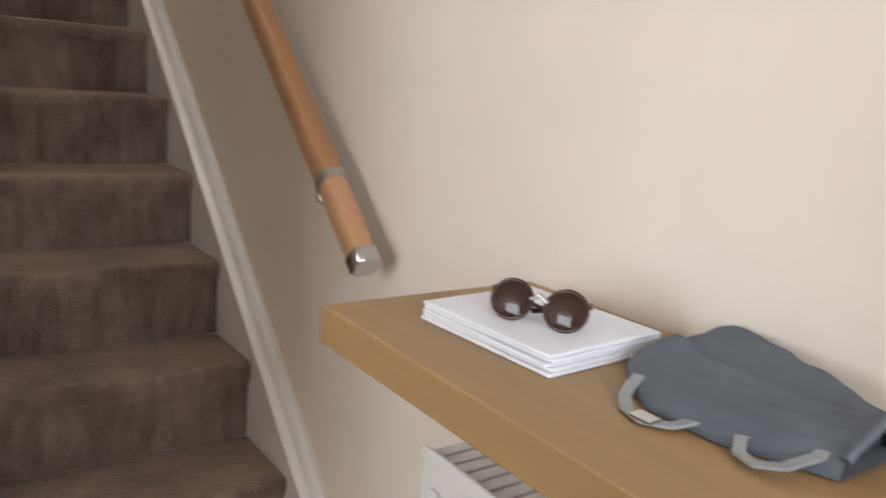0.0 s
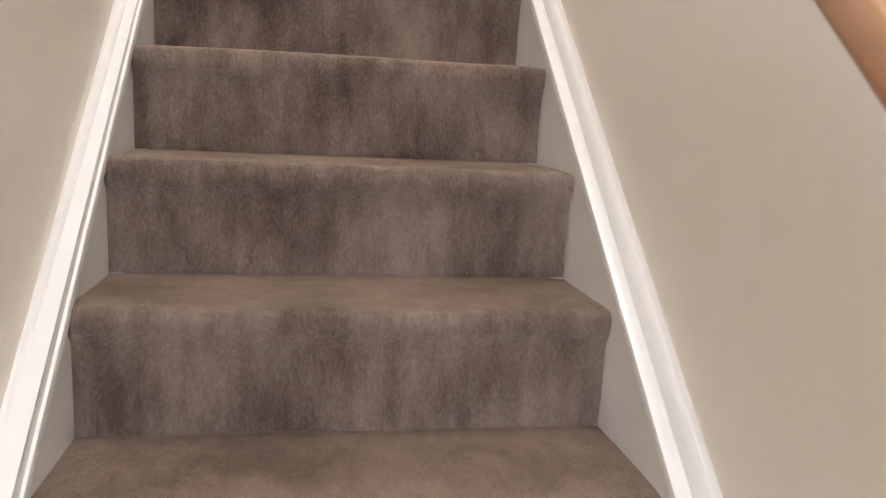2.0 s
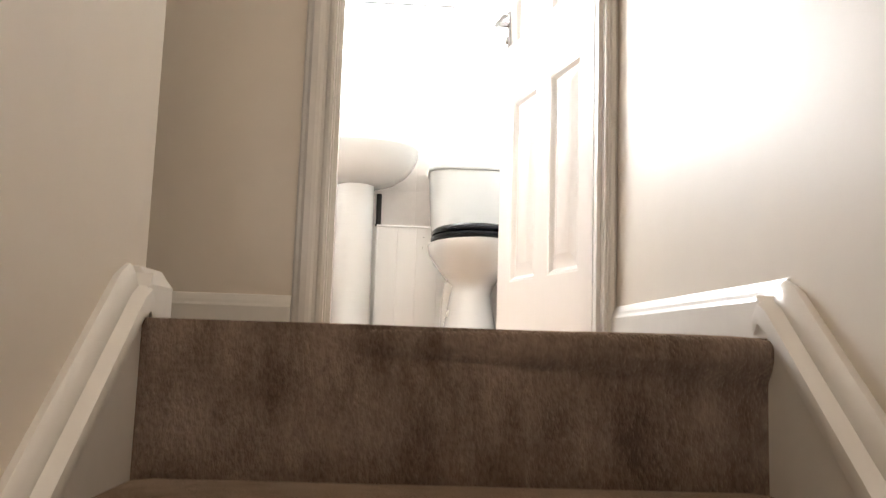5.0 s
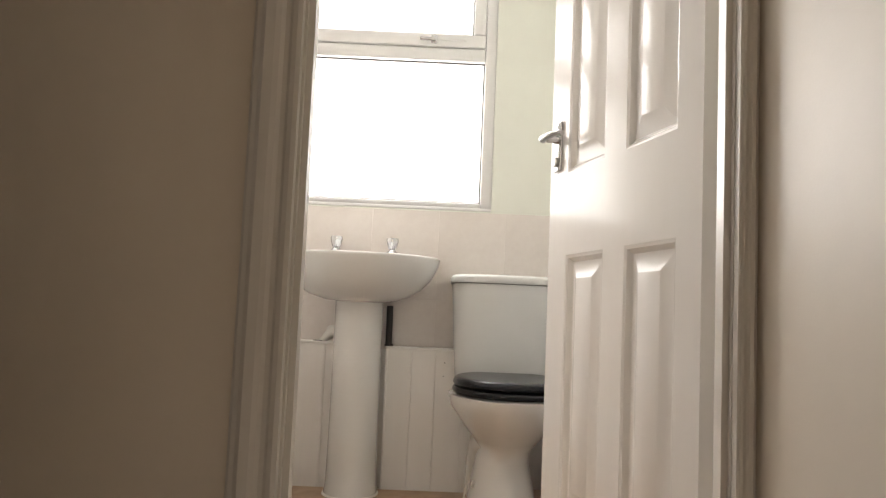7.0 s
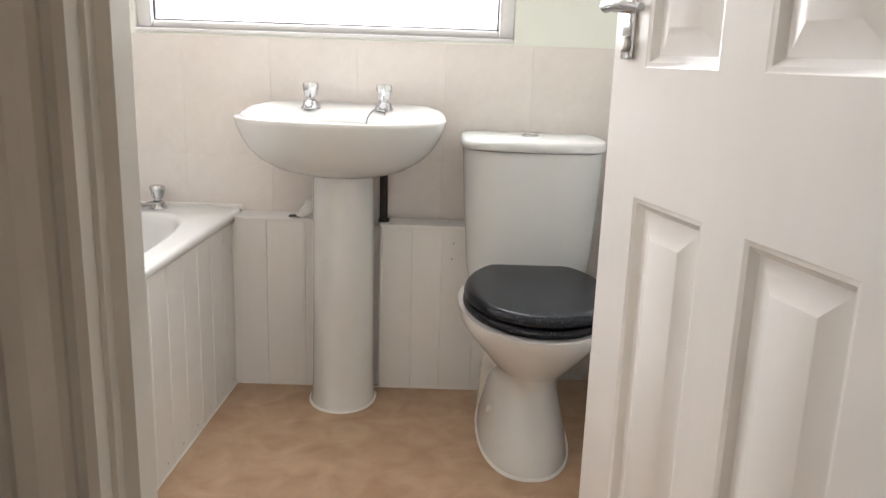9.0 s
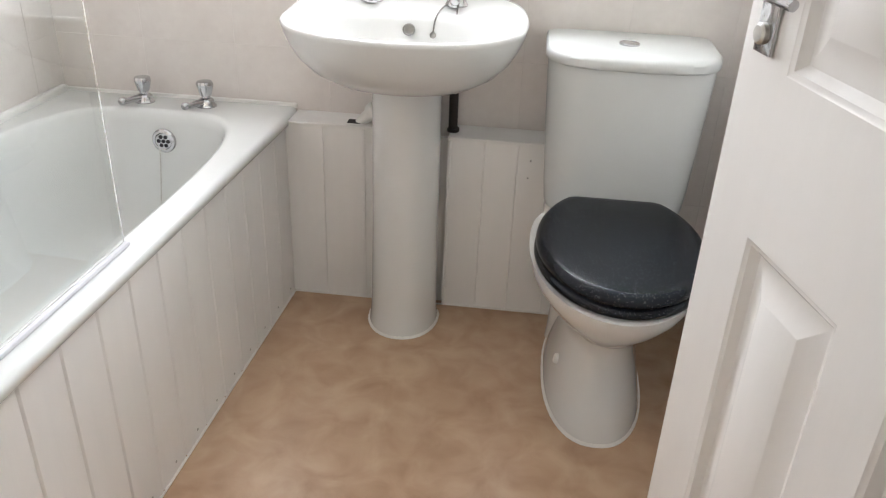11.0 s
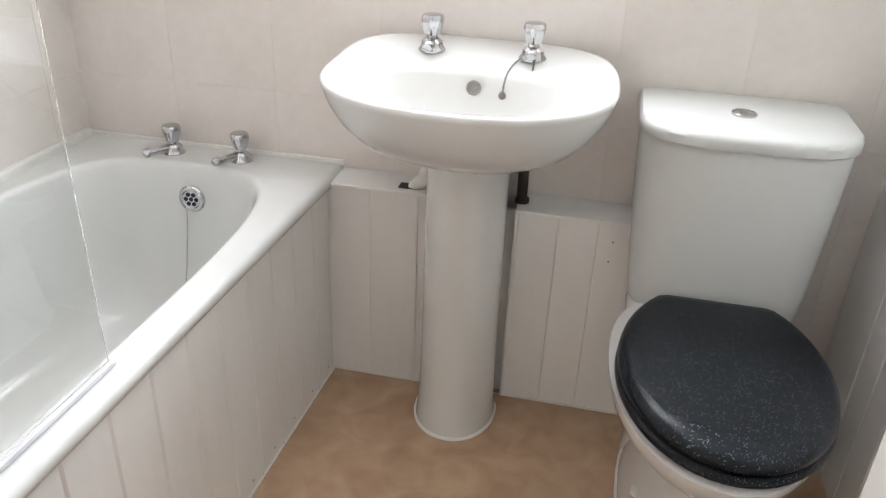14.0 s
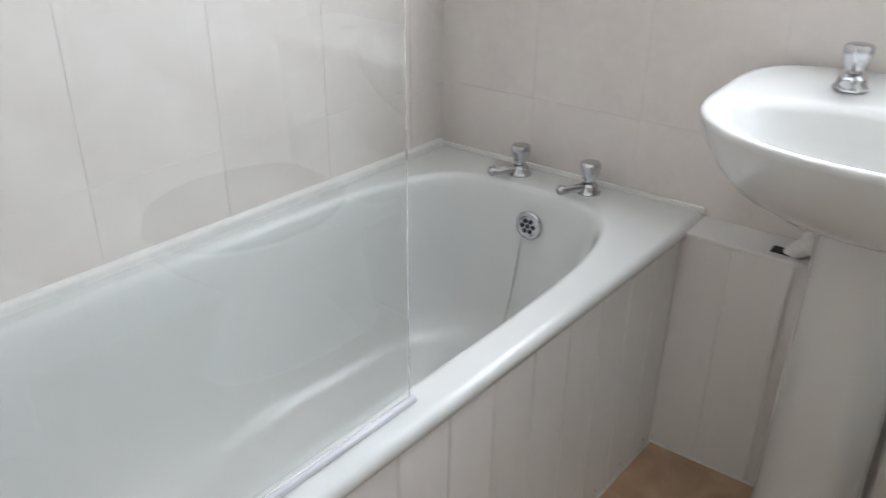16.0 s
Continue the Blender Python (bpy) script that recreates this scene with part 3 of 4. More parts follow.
for y in (-4.1, -3.3):
    under(part("bracket", boxes(((0.756, y, 0.25), (WR - 0.001, y + 0.03, 0.7))), RADIATOR), radiator)

radiator.location.z -= 0.036

# envelopes on the shelf
stack = thing("paper_stack", "stack of white paper and envelopes on the oak shelf", "papers", at=(0.658, -3.180, SHELF_TOP))
for i, (w, d, a, dx) in enumerate(((0.160, 0.196, 0, 0), (0.158, 0.194, 1.0, 0.001), (0.160, 0.190, -0.8, -0.001), (0.156, 0.194, 0.6, 0.001), (0.159, 0.192, 0.0, 0.0))):
    bm = bmesh.new()
    box(bm, (-w / 2, -d / 2, 0.0005 + i * 0.0043), (w / 2, d / 2, 0.0046 + i * 0.0043), 0.0015)
    ob = part("envelope", bm, PAPER, stack)
    ob.rotation_euler.z = radians(3 + a)
    ob.location.x = dx
PT = SHELF_TOP + 0.0222

# sunglasses
specs = thing("sunglasses", "dark brown round sunglasses on the white papers", "sunglasses", at=(0.626, -3.21, PT))
LA, LB = Vector((0.622, -3.177, PT + 0.0205)), Vector((0.645, -3.232, PT + 0.0205))
along = (LB - LA).normalized()
face = Vector((along.y, -along.x, 0)).normalized()
if face.x > 0:
    face = -face
tilt = (face * 0.92 + Vector((0, 0, 0.39))).normalized()
vert = tilt.cross(along).normalized()
if vert.z < 0:
    vert = -vert
for c in (LA, LB):
    bm = bmesh.new()
    rings = [[c + tilt * h + r * (math.cos(a) * along * 1.06 + math.sin(a) * vert * 0.94) for a in (2 * math.pi * k / 28 for k in range(28))]
             for r, h in ((0.006, 0.0040), (0.013, 0.0030), (0.0205, 0.0005), (0.0205, -0.001), (0.006, 0.001))]
    loft(bm, rings, True, True)
    under(part("lens", bm, LENS, label="dark brown tinted lens", smooth=50), specs)
    bm = bmesh.new()
    pts = [c + 0.0211 * (math.cos(a) * along * 1.06 + math.sin(a) * vert * 0.94) for a in (2 * math.pi * k / 28 for k in range(29))]
    tube(bm, pts, 0.0022, 8, False)
    under(part("rim", bm, BROWN_ACETATE, smooth=50), specs)
bm = bmesh.new()
m0 = (LA + LB) / 2 + vert * 0.006
tube(bm, [LA + along * 0.0205 + vert * 0.004, m0 + vert * 0.004 + tilt * 0.002, LB - along * 0.0205 + vert * 0.004], 0.0025, 8)
under(part("bridge", bm, DULL_METAL, label="metal bridge", smooth=50), specs)
for c, s in ((LA, -1), (LB, 1)):
    bm = bmesh.new()
    h0 = c + along * s * 0.0235 + vert * 0.008
    back = -face
    tube(bm, [h0, h0 + back * 0.012 - along * s * 0.004, h0 + back * 0.016 - along * s * 0.03 - Vector((0, 0, 0.012)), h0 + back * 0.02 - along * s * 0.070 - Vector((0, 0, 0.022))], [0.0024, 0.0024, 0.002, 0.003], 8)
    under(part("temple", bm, BROWN_ACETATE, smooth=50), specs)

# fabric bag
bag = thing("fabric_bag", "crumpled slate grey fabric bag lying on the shelf", "bag", at=(0.70, -3.39, SHELF_TOP))
bm = bmesh.new()
nu, nv = 34, 40
BAG_Y0, BAG_Y1 = -3.278, -3.520


def bag_front(v):
    """Front edge of the bag: a rounded near corner, then a nearly straight hem."""
    return 0.700 - 0.088 * min(1, v / 0.42) ** 0.65 + 0.030 * max(0, v - 0.7) / 0.3


def bag_point(u, v, top):
    y = BAG_Y0 + (BAG_Y1 - BAG_Y0) * v + 0.010 * (1 - u) * math.sin(3 * v)
    f = bag_front(v)
    x = f + (WR - 0.006 - 0.075 * v ** 1.6 - f) * u
    if not top:
        return Vector((x, y, SHELF_TOP + 0.0015))
    lip = min(1, u / 0.14) ** 0.5 * min(1, v / 0.16) ** 0.5
    crease = 0.005 * math.exp(-((u - 0.35 - 0.4 * v) / 0.07) ** 2) - 0.004 * math.exp(-((u - 0.52 - 0.3 * v) / 0.06) ** 2)
    fold = 0.008 * noise.noise(Vector((u * 3.0, v * 3.4, 1.7))) + 0.003 * noise.noise(Vector((u * 9, v * 10, 4)))
    gape = 0.010 * max(0, (v - 0.8) / 0.2) ** 2 * math.sin(math.pi * min(1, u * 1.1))
    return Vector((x, y, SHELF_TOP + 0.006 + lip * (0.016 + 0.014 * u - 0.006 * v + crease + fold) + gape))


sheets = [[[bm.verts.new(bag_point(i / nu, j / nv, top)) for i in range(nu + 1)] for j in range(nv + 1)] for top in (False, True)]
low, high = sheets
for j in range(nv):
    for i in range(nu):
        bm.faces.new((high[j][i], high[j][i + 1], high[j + 1][i + 1], high[j + 1][i]))
        bm.faces.new((low[j][i], low[j + 1][i], low[j + 1][i + 1], low[j][i + 1]))
    for i in (0, nu):
        bm.faces.new((low[j][i], low[j + 1][i], high[j + 1][i], high[j][i]))
for i in range(nu):
    bm.faces.new((low[0][i], low[0][i + 1], high[0][i + 1], high[0][i]))
under(part("bag_body", bm, FABRIC, smooth=70), bag)
# the open end: a thick hem round a sheet coloured as the mouth's shade
bm = bmesh.new()
tube(bm, [bag_point(k / 16, 1.0, True) for k in range(1, 17)], 0.0042, 8)
under(part("hem", bm, FABRIC, smooth=60), bag)
bm = bmesh.new()
rows_m = [[bag_point(0.06 + 0.9 * k / 16, 0.93, True) - Vector((0, 0, 0.004)) for k in range(17)],
          [bag_point(0.06 + 0.9 * k / 16, 0.93, False) + Vector((0, 0, 0.001)) for k in range(17)]]
loft(bm, rows_m, loop=False)
under(part("bag_mouth", bm, MOUTH_SHADE, label="dark sheet for the shade inside the bag", smooth=50), bag)


def ribbon(name, pts, w, mat, parent, label):
    bm = bmesh.new()
    rings = []
    for i, p in enumerate(pts):
        p = Vector(p)
        d = (Vector(pts[min(i + 1, len(pts) - 1)]) - Vector(pts[max(0, i - 1)])).normalized()
        s = d.cross(Vector((0, 0, 1))).normalized() * w / 2
        u = Vector((0, 0, 0.0012))
        rings.append([p - s - u, p + s - u, p + s + u, p - s + u])
    loft(bm, rings, True, True)
    return under(part(name, bm, mat, label=label, smooth=40), parent)


sz = SHELF_TOP
ribbon("strap", [(0.640, -3.335, sz + 0.014), (0.612, -3.345, sz + 0.005), (0.596, -3.362, sz + 0.003), (0.588, -3.386, sz + 0.003), (0.600, -3.405, sz + 0.004), (0.622, -3.418, sz + 0.010)], 0.011, STRAP, bag, "grey webbing strap")
ribbon("strap", [(0.648, -3.455, sz + 0.016), (0.622, -3.452, sz + 0.010), (0.606, -3.462, sz + 0.006), (0.602, -3.478, sz + 0.005), (0.612, -3.494, sz + 0.008), (0.640, -3.502, sz + 0.013), (0.662, -3.500, sz + 0.018)], 0.010, STRAP, bag, "grey webbing strap")
under(part("buckle", boxes(((0.583, -3.398, sz + 0.0044), (0.598, -3.376, sz + 0.0074), 0.001)), CHROME, label="small metal buckle"), bag)

# ---- bathroom window ----
window = thing("window_1", "white plastic window with frosted panes and a top opener", "window", kind="structure", at=(-0.007, 2.93, WZ0))
FY0, FY1 = 2.893, 2.963


def bar(name, lo, hi, parent, mat=UPVC, bevel=0.006):
    return under(part(name, boxes((lo, hi, bevel)), mat, smooth=30), parent)


bar("window_frame", (WX0, FY0, WZ0), (WX0 + 0.045, FY1, WZ1), window)
bar("window_frame", (WX1 - 0.045, FY0, WZ0), (WX1, FY1, WZ1), window)
bar("window_frame", (WX0 + 0.046, FY0, WZ0), (WX1 - 0.046, FY1, WZ0 + 0.022), window)
bar("window_frame", (WX0 + 0.046, FY0, WZ1 - 0.045), (WX1 - 0.046, FY1, WZ1), window)
bar("transom", (WX0 + 0.046, FY0, WT0), (WX1 - 0.046, FY1, WT1 - 0.055), window)
opener = bar("opener_frame", (WX0 + 0.046, FY0 - 0.012, WT1 - 0.053), (WX1 - 0.046, FY1 - 0.01, WT1), window)
for lo, hi in (((WX0 + 0.047, FY0 - 0.012, WT1 + 0.001), (WX0 + 0.095, FY1 - 0.01, WZ1 - 0.046)), ((WX1 - 0.095, FY0 - 0.012, WT1 + 0.001), (WX1 - 0.047, FY1 - 0.01, WZ1 - 0.046))):
    bar("opener_frame", lo, hi, window)
for x0, x1, z0, z1 in ((WX0 + 0.045, WX1 - 0.045, WZ0 + 0.022, WT0), (WX0 + 0.095, WX1 - 0.095, WT1, WZ1 - 0.046)):
    bm = boxes(((x0, FY0 + 0.02, z0), (x0 + 0.006, FY0 + 0.026, z1)), ((x1 - 0.006, FY0 + 0.02, z0), (x1, FY0 + 0.026, z1)),
               ((x0 + 0.006, FY0 + 0.02, z0), (x1 - 0.006, FY0 + 0.026, z0 + 0.006)), ((x0 + 0.006, FY0 + 0.02, z1 - 0.006), (x1 - 0.006, FY0 + 0.026, z1)))
    under(part("gasket", bm, GASKET), window)
    pane = under(part("pane", boxes(((x0, FY0 + 0.03, z0), (x1, FY0 + 0.036, z1))), FROSTED), window)
    pane.visible_shadow = False
bm = bmesh.new()
box(bm, (0.28, FY0 - 0.022, WT1 - 0.045), (0.305, FY0 - 0.012, WT1 - 0.012), 0.003)
box(bm, (0.235, FY0 - 0.035, WT1 - 0.038), (0.30, FY0 - 0.024, WT1 - 0.024), 0.004)
under(part("handle", bm, CHROME, label="chrome window handle", smooth=30), window)
under(part("handle_stay", boxes(((0.30, FY0 - 0.018, WT1 - 0.03), (0.42, FY0 - 0.012, WT1 - 0.024))), UPVC), window)
structure("trim_window_sill", boxes(((WX0 - 0.0, BACK - 0.004, WZ0 - 0.012), (WX1, FY0 + 0.03, WZ0), 0.003)), UPVC, "white window sill above the tiles", "sill")

# ---- bathroom door ----
door = thing("bathroom_door", "white six-panel door standing open with chrome lever handle", "door", at=(0.802, 1.126, H + 0.008))
door.rotation_euler.z = radians(14.0 - 90)
# local: x runs back from the hinge edge to the lock edge as -x, landing face towards -y
DW, DT, DH = 0.707, 0.036, 1.93
HSTILE, STILE, MUNT = 0.0855, 0.112, 0.100
PW = (DW - HSTILE - STILE - MUNT) / 2
rows_z = [(0.185, 0.807), (1.014, 1.55), (1.65, 1.82)]
cols_x = [(-HSTILE - PW, -HSTILE), (-HSTILE - 2 * PW - MUNT, -HSTILE - PW - MUNT)]
bm = bmesh.new()
for x0, x1 in ((-HSTILE, 0), (-DW, -DW + STILE), (-HSTILE - PW - MUNT, -HSTILE - PW)):
    box(bm, (x0, 0, 0), (x1, DT, DH))
zs = [0.0] + [v for r in rows_z for v in r] + [DH]
for x0, x1 in cols_x:
    for z0, z1 in zip(zs[0::2], zs[1::2]):
        box(bm, (x0, 0, z0), (x1, DT, z1))
bmesh.ops.remove_doubles(bm, verts=bm.verts, dist=0.0002)
part("leaf", bm, DOOR_WHITE, door)


def door_panel(x0, x1, z0, z1):
    """A moulded raised panel, the same on both faces."""
    bm = bmesh.new()
    for f, s in ((0.0, 1), (DT, -1)):
        rings = []
        for inset, depth in ((0, 0.0), (0.003, 0.0015), (0.008, 0.003), (0.012, 0.008), (0.018, 0.0135), (0.024, 0.014), (0.058, 0.003), (0.060, 0.0022)):
            y = f + s * depth
            rings.append([Vector((x0 + inset, y, z0 + inset)), Vector((x1 - inset, y, z0 + inset)), Vector((x1 - inset, y, z1 - inset)), Vector((x0 + inset, y, z1 - inset))])
        loft(bm, rings, False, True)
    part("panel", bm, DOOR_WHITE, door, smooth=25)


for x0, x1 in cols_x:
    for z0, z1 in rows_z:
        door_panel(x0, x1, z0, z1)
hx = -DW + 0.055
HZ = 1.050
bm = boxes(((hx - 0.020, -0.007, HZ - 0.024), (hx + 0.020, -0.0005, HZ + 0.104), 0.002))
plate = part("handle_plate", bm, CHROME, door, "chrome lever backplate", smooth=30)
bm = bmesh.new()
tube(bm, [(hx, -0.006, HZ + 0.058), (hx, -0.04, HZ + 0.058)], [0.011, 0.0085], 14)
tube(bm, [(hx - 0.006, -0.045, HZ + 0.058), (hx + 0.02, -0.048, HZ + 0.059), (hx + 0.07, -0.046, HZ + 0.056), (hx + 0.105, -0.04, HZ + 0.052)], [0.011, 0.010, 0.008, 0.0065], 14)
part("lever", bm, CHROME, plate, smooth=50)
bm = bmesh.new()
lathe(bm, [(0.013, 0), (0.013, 0.006), (0.010, 0.009), (0.004, 0.0095)], (hx, -0.007, HZ), 20, m=Matrix.Rotation(radians(90), 4, "X"))
part("thumb_turn", bm, DULL_METAL, plate, smooth=40)
part("screw", boxes(((hx - 0.004, -0.0085, HZ + 0.088), (hx + 0.004, -0.0068, HZ + 0.096), 0.001)), DULL_METAL, plate)
bm = boxes(((hx - 0.020, DT + 0.0005, HZ - 0.024), (hx + 0.020, DT + 0.007, HZ + 0.104), 0.002))
part("handle_plate", bm, CHROME, door, "chrome lever backplate", smooth=30)
bm = boxes(((-DW - 0.002, 0.012, HZ - 0.02), (-DW + 0.001, 0.026, HZ + 0.15)))
part("latch_plate", bm, DULL_METAL, door)
for z in (0.235, 1.03, 1.72):
    bm = bmesh.new()
    tube(bm, [(0.012, DT + 0.004, z), (0.012, DT + 0.004, z + 0.076)], 0.0055, 10)
    box(bm, (-0.001, DT - 0.004, z), (0.012, DT + 0.0015, z + 0.076))
    part("hinge", bm, DULL_METAL, door, "metal butt hinge", smooth=40)

# ---- boxing behind basin and toilet ----
BOX_Y, LEDGE = 2.772, 2.942
boxing = thing("pipe_boxing", "white board boxing with a narrow ledge hiding pipes", "boxing", at=(0.3, 2.8, H))


def board(name, lo, hi, parent, axis):
    """One cladding board with eased long edges, so that joints read as grooves."""
    bm = bmesh.new()
    lo, hi = Vector(lo), Vector(hi)
    e = 0.0016 if axis == "x" else 0.0042
    if axis == "x":
        prof = [(lo.x, hi.y), (lo.x, lo.y + e), (lo.x + e, lo.y), (hi.x - e, lo.y), (hi.x, lo.y + e), (hi.x, hi.y)]
    else:
        prof = [(lo.x, lo.y), (hi.x - e, lo.y), (hi.x, lo.y + e), (hi.x, hi.y - e), (hi.x - e, hi.y), (lo.x, hi.y)]
    loft(bm, [[Vector((x, y, z)) for x, y in prof] for z in (lo.z, hi.z)], True, True)
    return under(part(name, bm, CLADDING), parent)


edges = [-0.2915, -0.182, -0.066, 0.033, 0.167, 0.262, 0.353, 0.455, 0.556, 0.658, 0.72]
for a, b in zip(edges, edges[1:]):
    if 0.02 < a < 0.12:
        continue
    lift = 0.010 if a >= 0.16 else 0.0
    board("board", (a + 0.0001, BOX_Y, H + 0.002), (b - 0.0001, BOX_Y + 0.012, LEDGE - 0.004 - lift), boxing, "x")
board("board", (0.100, BOX_Y + 0.016, H + 0.002), (0.166, BOX_Y + 0.028, LEDGE - 0.016), boxing, "x")
under(part("ledge", boxes(((-0.277, BOX_Y - 0.006, LEDGE - 0.003), (0.10, BACK - 0.009, LEDGE + 0.006), 0.002)), CLADDING), boxing)
under(part("ledge", boxes(((0.163, BOX_Y - 0.008, LEDGE - 0.013), (0.72, BACK - 0.009, LEDGE - 0.004), 0.002)), CLADDING), boxing)
under(part("edge_trim", boxes(((-0.0745, BOX_Y - 0.004, H + 0.002), (-0.064, BOX_Y, LEDGE - 0.004), 0.0015)), CLADDING), boxing)
under(part("edge_trim", boxes(((0.163, BOX_Y - 0.006, H + 0.002), (0.172, BOX_Y, LEDGE - 0.014), 0.0015)), CLADDING), boxing)

for x, z in ((0.388, 2.885), (0.384, 2.835)):
    bm = bmesh.new()
    lathe(bm, [(0.002, 0), (0.002, 0.001), (0.0005, 0.0014)], (x, BOX_Y - 0.0002, z), 8, m=Matrix.Rotation(radians(90), 4, "X"))
    under(part("pin", bm, DARK), boxing)

# waste pipe stub by the pedestal
pipe = thing("waste_pipe", "white plastic waste pipe behind the pedestal", "pipe", at=(-0.03, 2.80, LEDGE))
bm = bmesh.new()
tube(bm, [(-0.055, 2.80, LEDGE + 0.004), (-0.035, 2.795, LEDGE + 0.022), (-0.005, 2.79, LEDGE + 0.05), (0.03, 2.785, LEDGE + 0.075)], [0.012, 0.017, 0.019, 0.019], 14)
under(part("pipe_bend", bm, PIPE, smooth=50), pipe)
bm = bmesh.new()
lathe(bm, [(0.022, -0.012), (0.025, -0.008), (0.025, 0.008), (0.022, 0.012)], (-0.012, 2.79, LEDGE + 0.043), 18, m=Matrix.Rotation(radians(48), 4, "Y"))
under(part("pipe_collar", bm, PIPE, smooth=40), pipe)
# Thin black plate on the ledge paints the shade of the pipe opening.
under(part("pipe_hole", boxes(((-0.085, 2.785, LEDGE + 0.0062), (-0.045, 2.815, LEDGE + 0.0085), 0.001)), DARK, label="dark plate for the shade in the pipe hole"), pipe)
pipe.location.x -= 0.032
bm = bmesh.new()
tube(bm, [(0.171, 2.815, LEDGE - 0.004), (0.171, 2.815, LEDGE + 0.004), (0.170, 2.815, LEDGE + 0.005), (0.169, 2.815, LEDGE + 0.15)], [0.017, 0.017, 0.0125, 0.0125], 14)
tagged(part("supply_pipe", bm, OLD_PIPE, smooth=50), "dark brown pipe rising behind the pedestal", "pipe")

# ---- bath ----
RIM = 2.957
bath = thing("bathtub", "white acrylic bath with rolled rim along the tiled wall", "bathtub", at=(-0.63, 1.95, H))
bx0, bx1, by0, by1 = BX0 + 0.003, -0.281, DOOR_Y1 + 0.012, BACK - 0.011
seg = 96


def rect_ring(x0, x1, y0, y1, z, r):
    cx, cy, a, b = (x0 + x1) / 2, (y0 + y1) / 2, (x1 - x0) / 2, (y1 - y0) / 2
    ring = []
    for k in range(seg):
        th = 2 * math.pi * (k + 0.5) / seg
        c, s = math.cos(th), math.sin(th)
        n = r
        ring.append(Vector((cx + a * math.copysign(abs(c) ** (2 / n), c), cy + b * math.copysign(abs(s) ** (2 / n), s), z)))
    return ring


bm = bmesh.new()
rings = [rect_ring(bx0 + 0.01, bx1 - 0.008, by0, by1, RIM - 0.030, 60), rect_ring(bx0, bx1 - 0.001, by0, by1, RIM - 0.025, 60), rect_ring(bx0, bx1, by0, by1, RIM - 0.013, 60),
         rect_ring(bx0, bx1 - 0.003, by0, by1, RIM - 0.005, 60), rect_ring(bx0, bx1 - 0.010, by0, by1, RIM - 0.001, 60),
         rect_ring(bx0, bx1 - 0.016, by0, by1, RIM, 50), rect_ring(bx0 + 0.003, bx1 - 0.020, by0 + 0.003, by1 - 0.003, RIM + 0.0003, 50)]
ix0, ix1, iy0, iy1 = bx0 + 0.055, bx1 - 0.068, by0 + 0.07, by1 - 0.115
for g, z, n in ((-0.012, 0.0003, 4.2), (-0.006, 0.0, 4.2), (0.0, -0.003, 4.2), (0.006, -0.012, 4.2), (0.012, -0.035, 4.2), (0.024, -0.12, 4.0), (0.040, -0.22, 3.8), (0.060, -0.30, 3.6),
                (0.085, -0.345, 3.4), (0.12, -0.368, 3.2), (0.17, -0.378, 3.0), (0.24, -0.382, 2.6)):
    e = 2.2 if z < -0.2 else 1.0
    rings.append(rect_ring(ix0 + g, ix1 - g, iy0 + g * e, iy1 - g, RIM + z, n))
loft(bm, rings, False, True)
under(part("tub", bm, ACRYLIC, smooth=50), bath)
ox, oz = -0.622, 2.876
oy = iy1 - 0.020


def chain_of(bm, pts, r):
    for i, p in enumerate(pts):
        lathe(bm, [(0.0004, -r), (r * 0.8, -r * 0.6), (r, 0), (r * 0.8, r * 0.6), (0.0004, r)], p, 6)


over = Matrix.Rotation(radians(88), 4, "X")
bm = bmesh.new()
lathe(bm, [(0.034, 0.0), (0.034, 0.004), (0.031, 0.008), (0.024, 0.0095), (0.022, 0.007), (0.002, 0.007)], (ox, oy, oz), 28, m=over)
rose = under(part("overflow_rose", bm, CHROME, label="chrome overflow rose", smooth=35), bath)
# Black discs laid on the rose give its holes their shade by colour.
bm = bmesh.new()
for k in range(7):
    a = 2 * math.pi * k / 6
    r = 0.0 if k == 6 else 0.0135
    lathe(bm, [(0.0056, 0), (0.0056, 0.0012), (0.001, 0.0014)], (ox + r * math.cos(a), oy - 0.0068, oz + r * math.sin(a)), 10, m=over)
under(part("overflow_hole", bm, DARK), bath)
pts = []
for i in range(64):
    v = i / 63
    pts.append(Vector((ox - 0.012 + 0.006 * v, oy - 0.010 - 0.066 * v ** 1.25, oz - 0.02 - 0.225 * v)))
bm = bmesh.new()
chain_of(bm, pts, 0.0021)
under(part("plug_chain", bm, DULL_METAL, label="fine metal ball chain"), bath)
bm = bmesh.new()
px, py, pz = -0.66, 2.545, RIM - 0.372
lathe(bm, [(0.016, 0), (0.016, 0.004), (0.012, 0.007), (0.004, 0.008), (0.003, 0.012), (0.001, 0.0125)], (px, py, pz), 20)
under(part("plug", bm, DARK, label="dark rubber plug", smooth=40), bath)


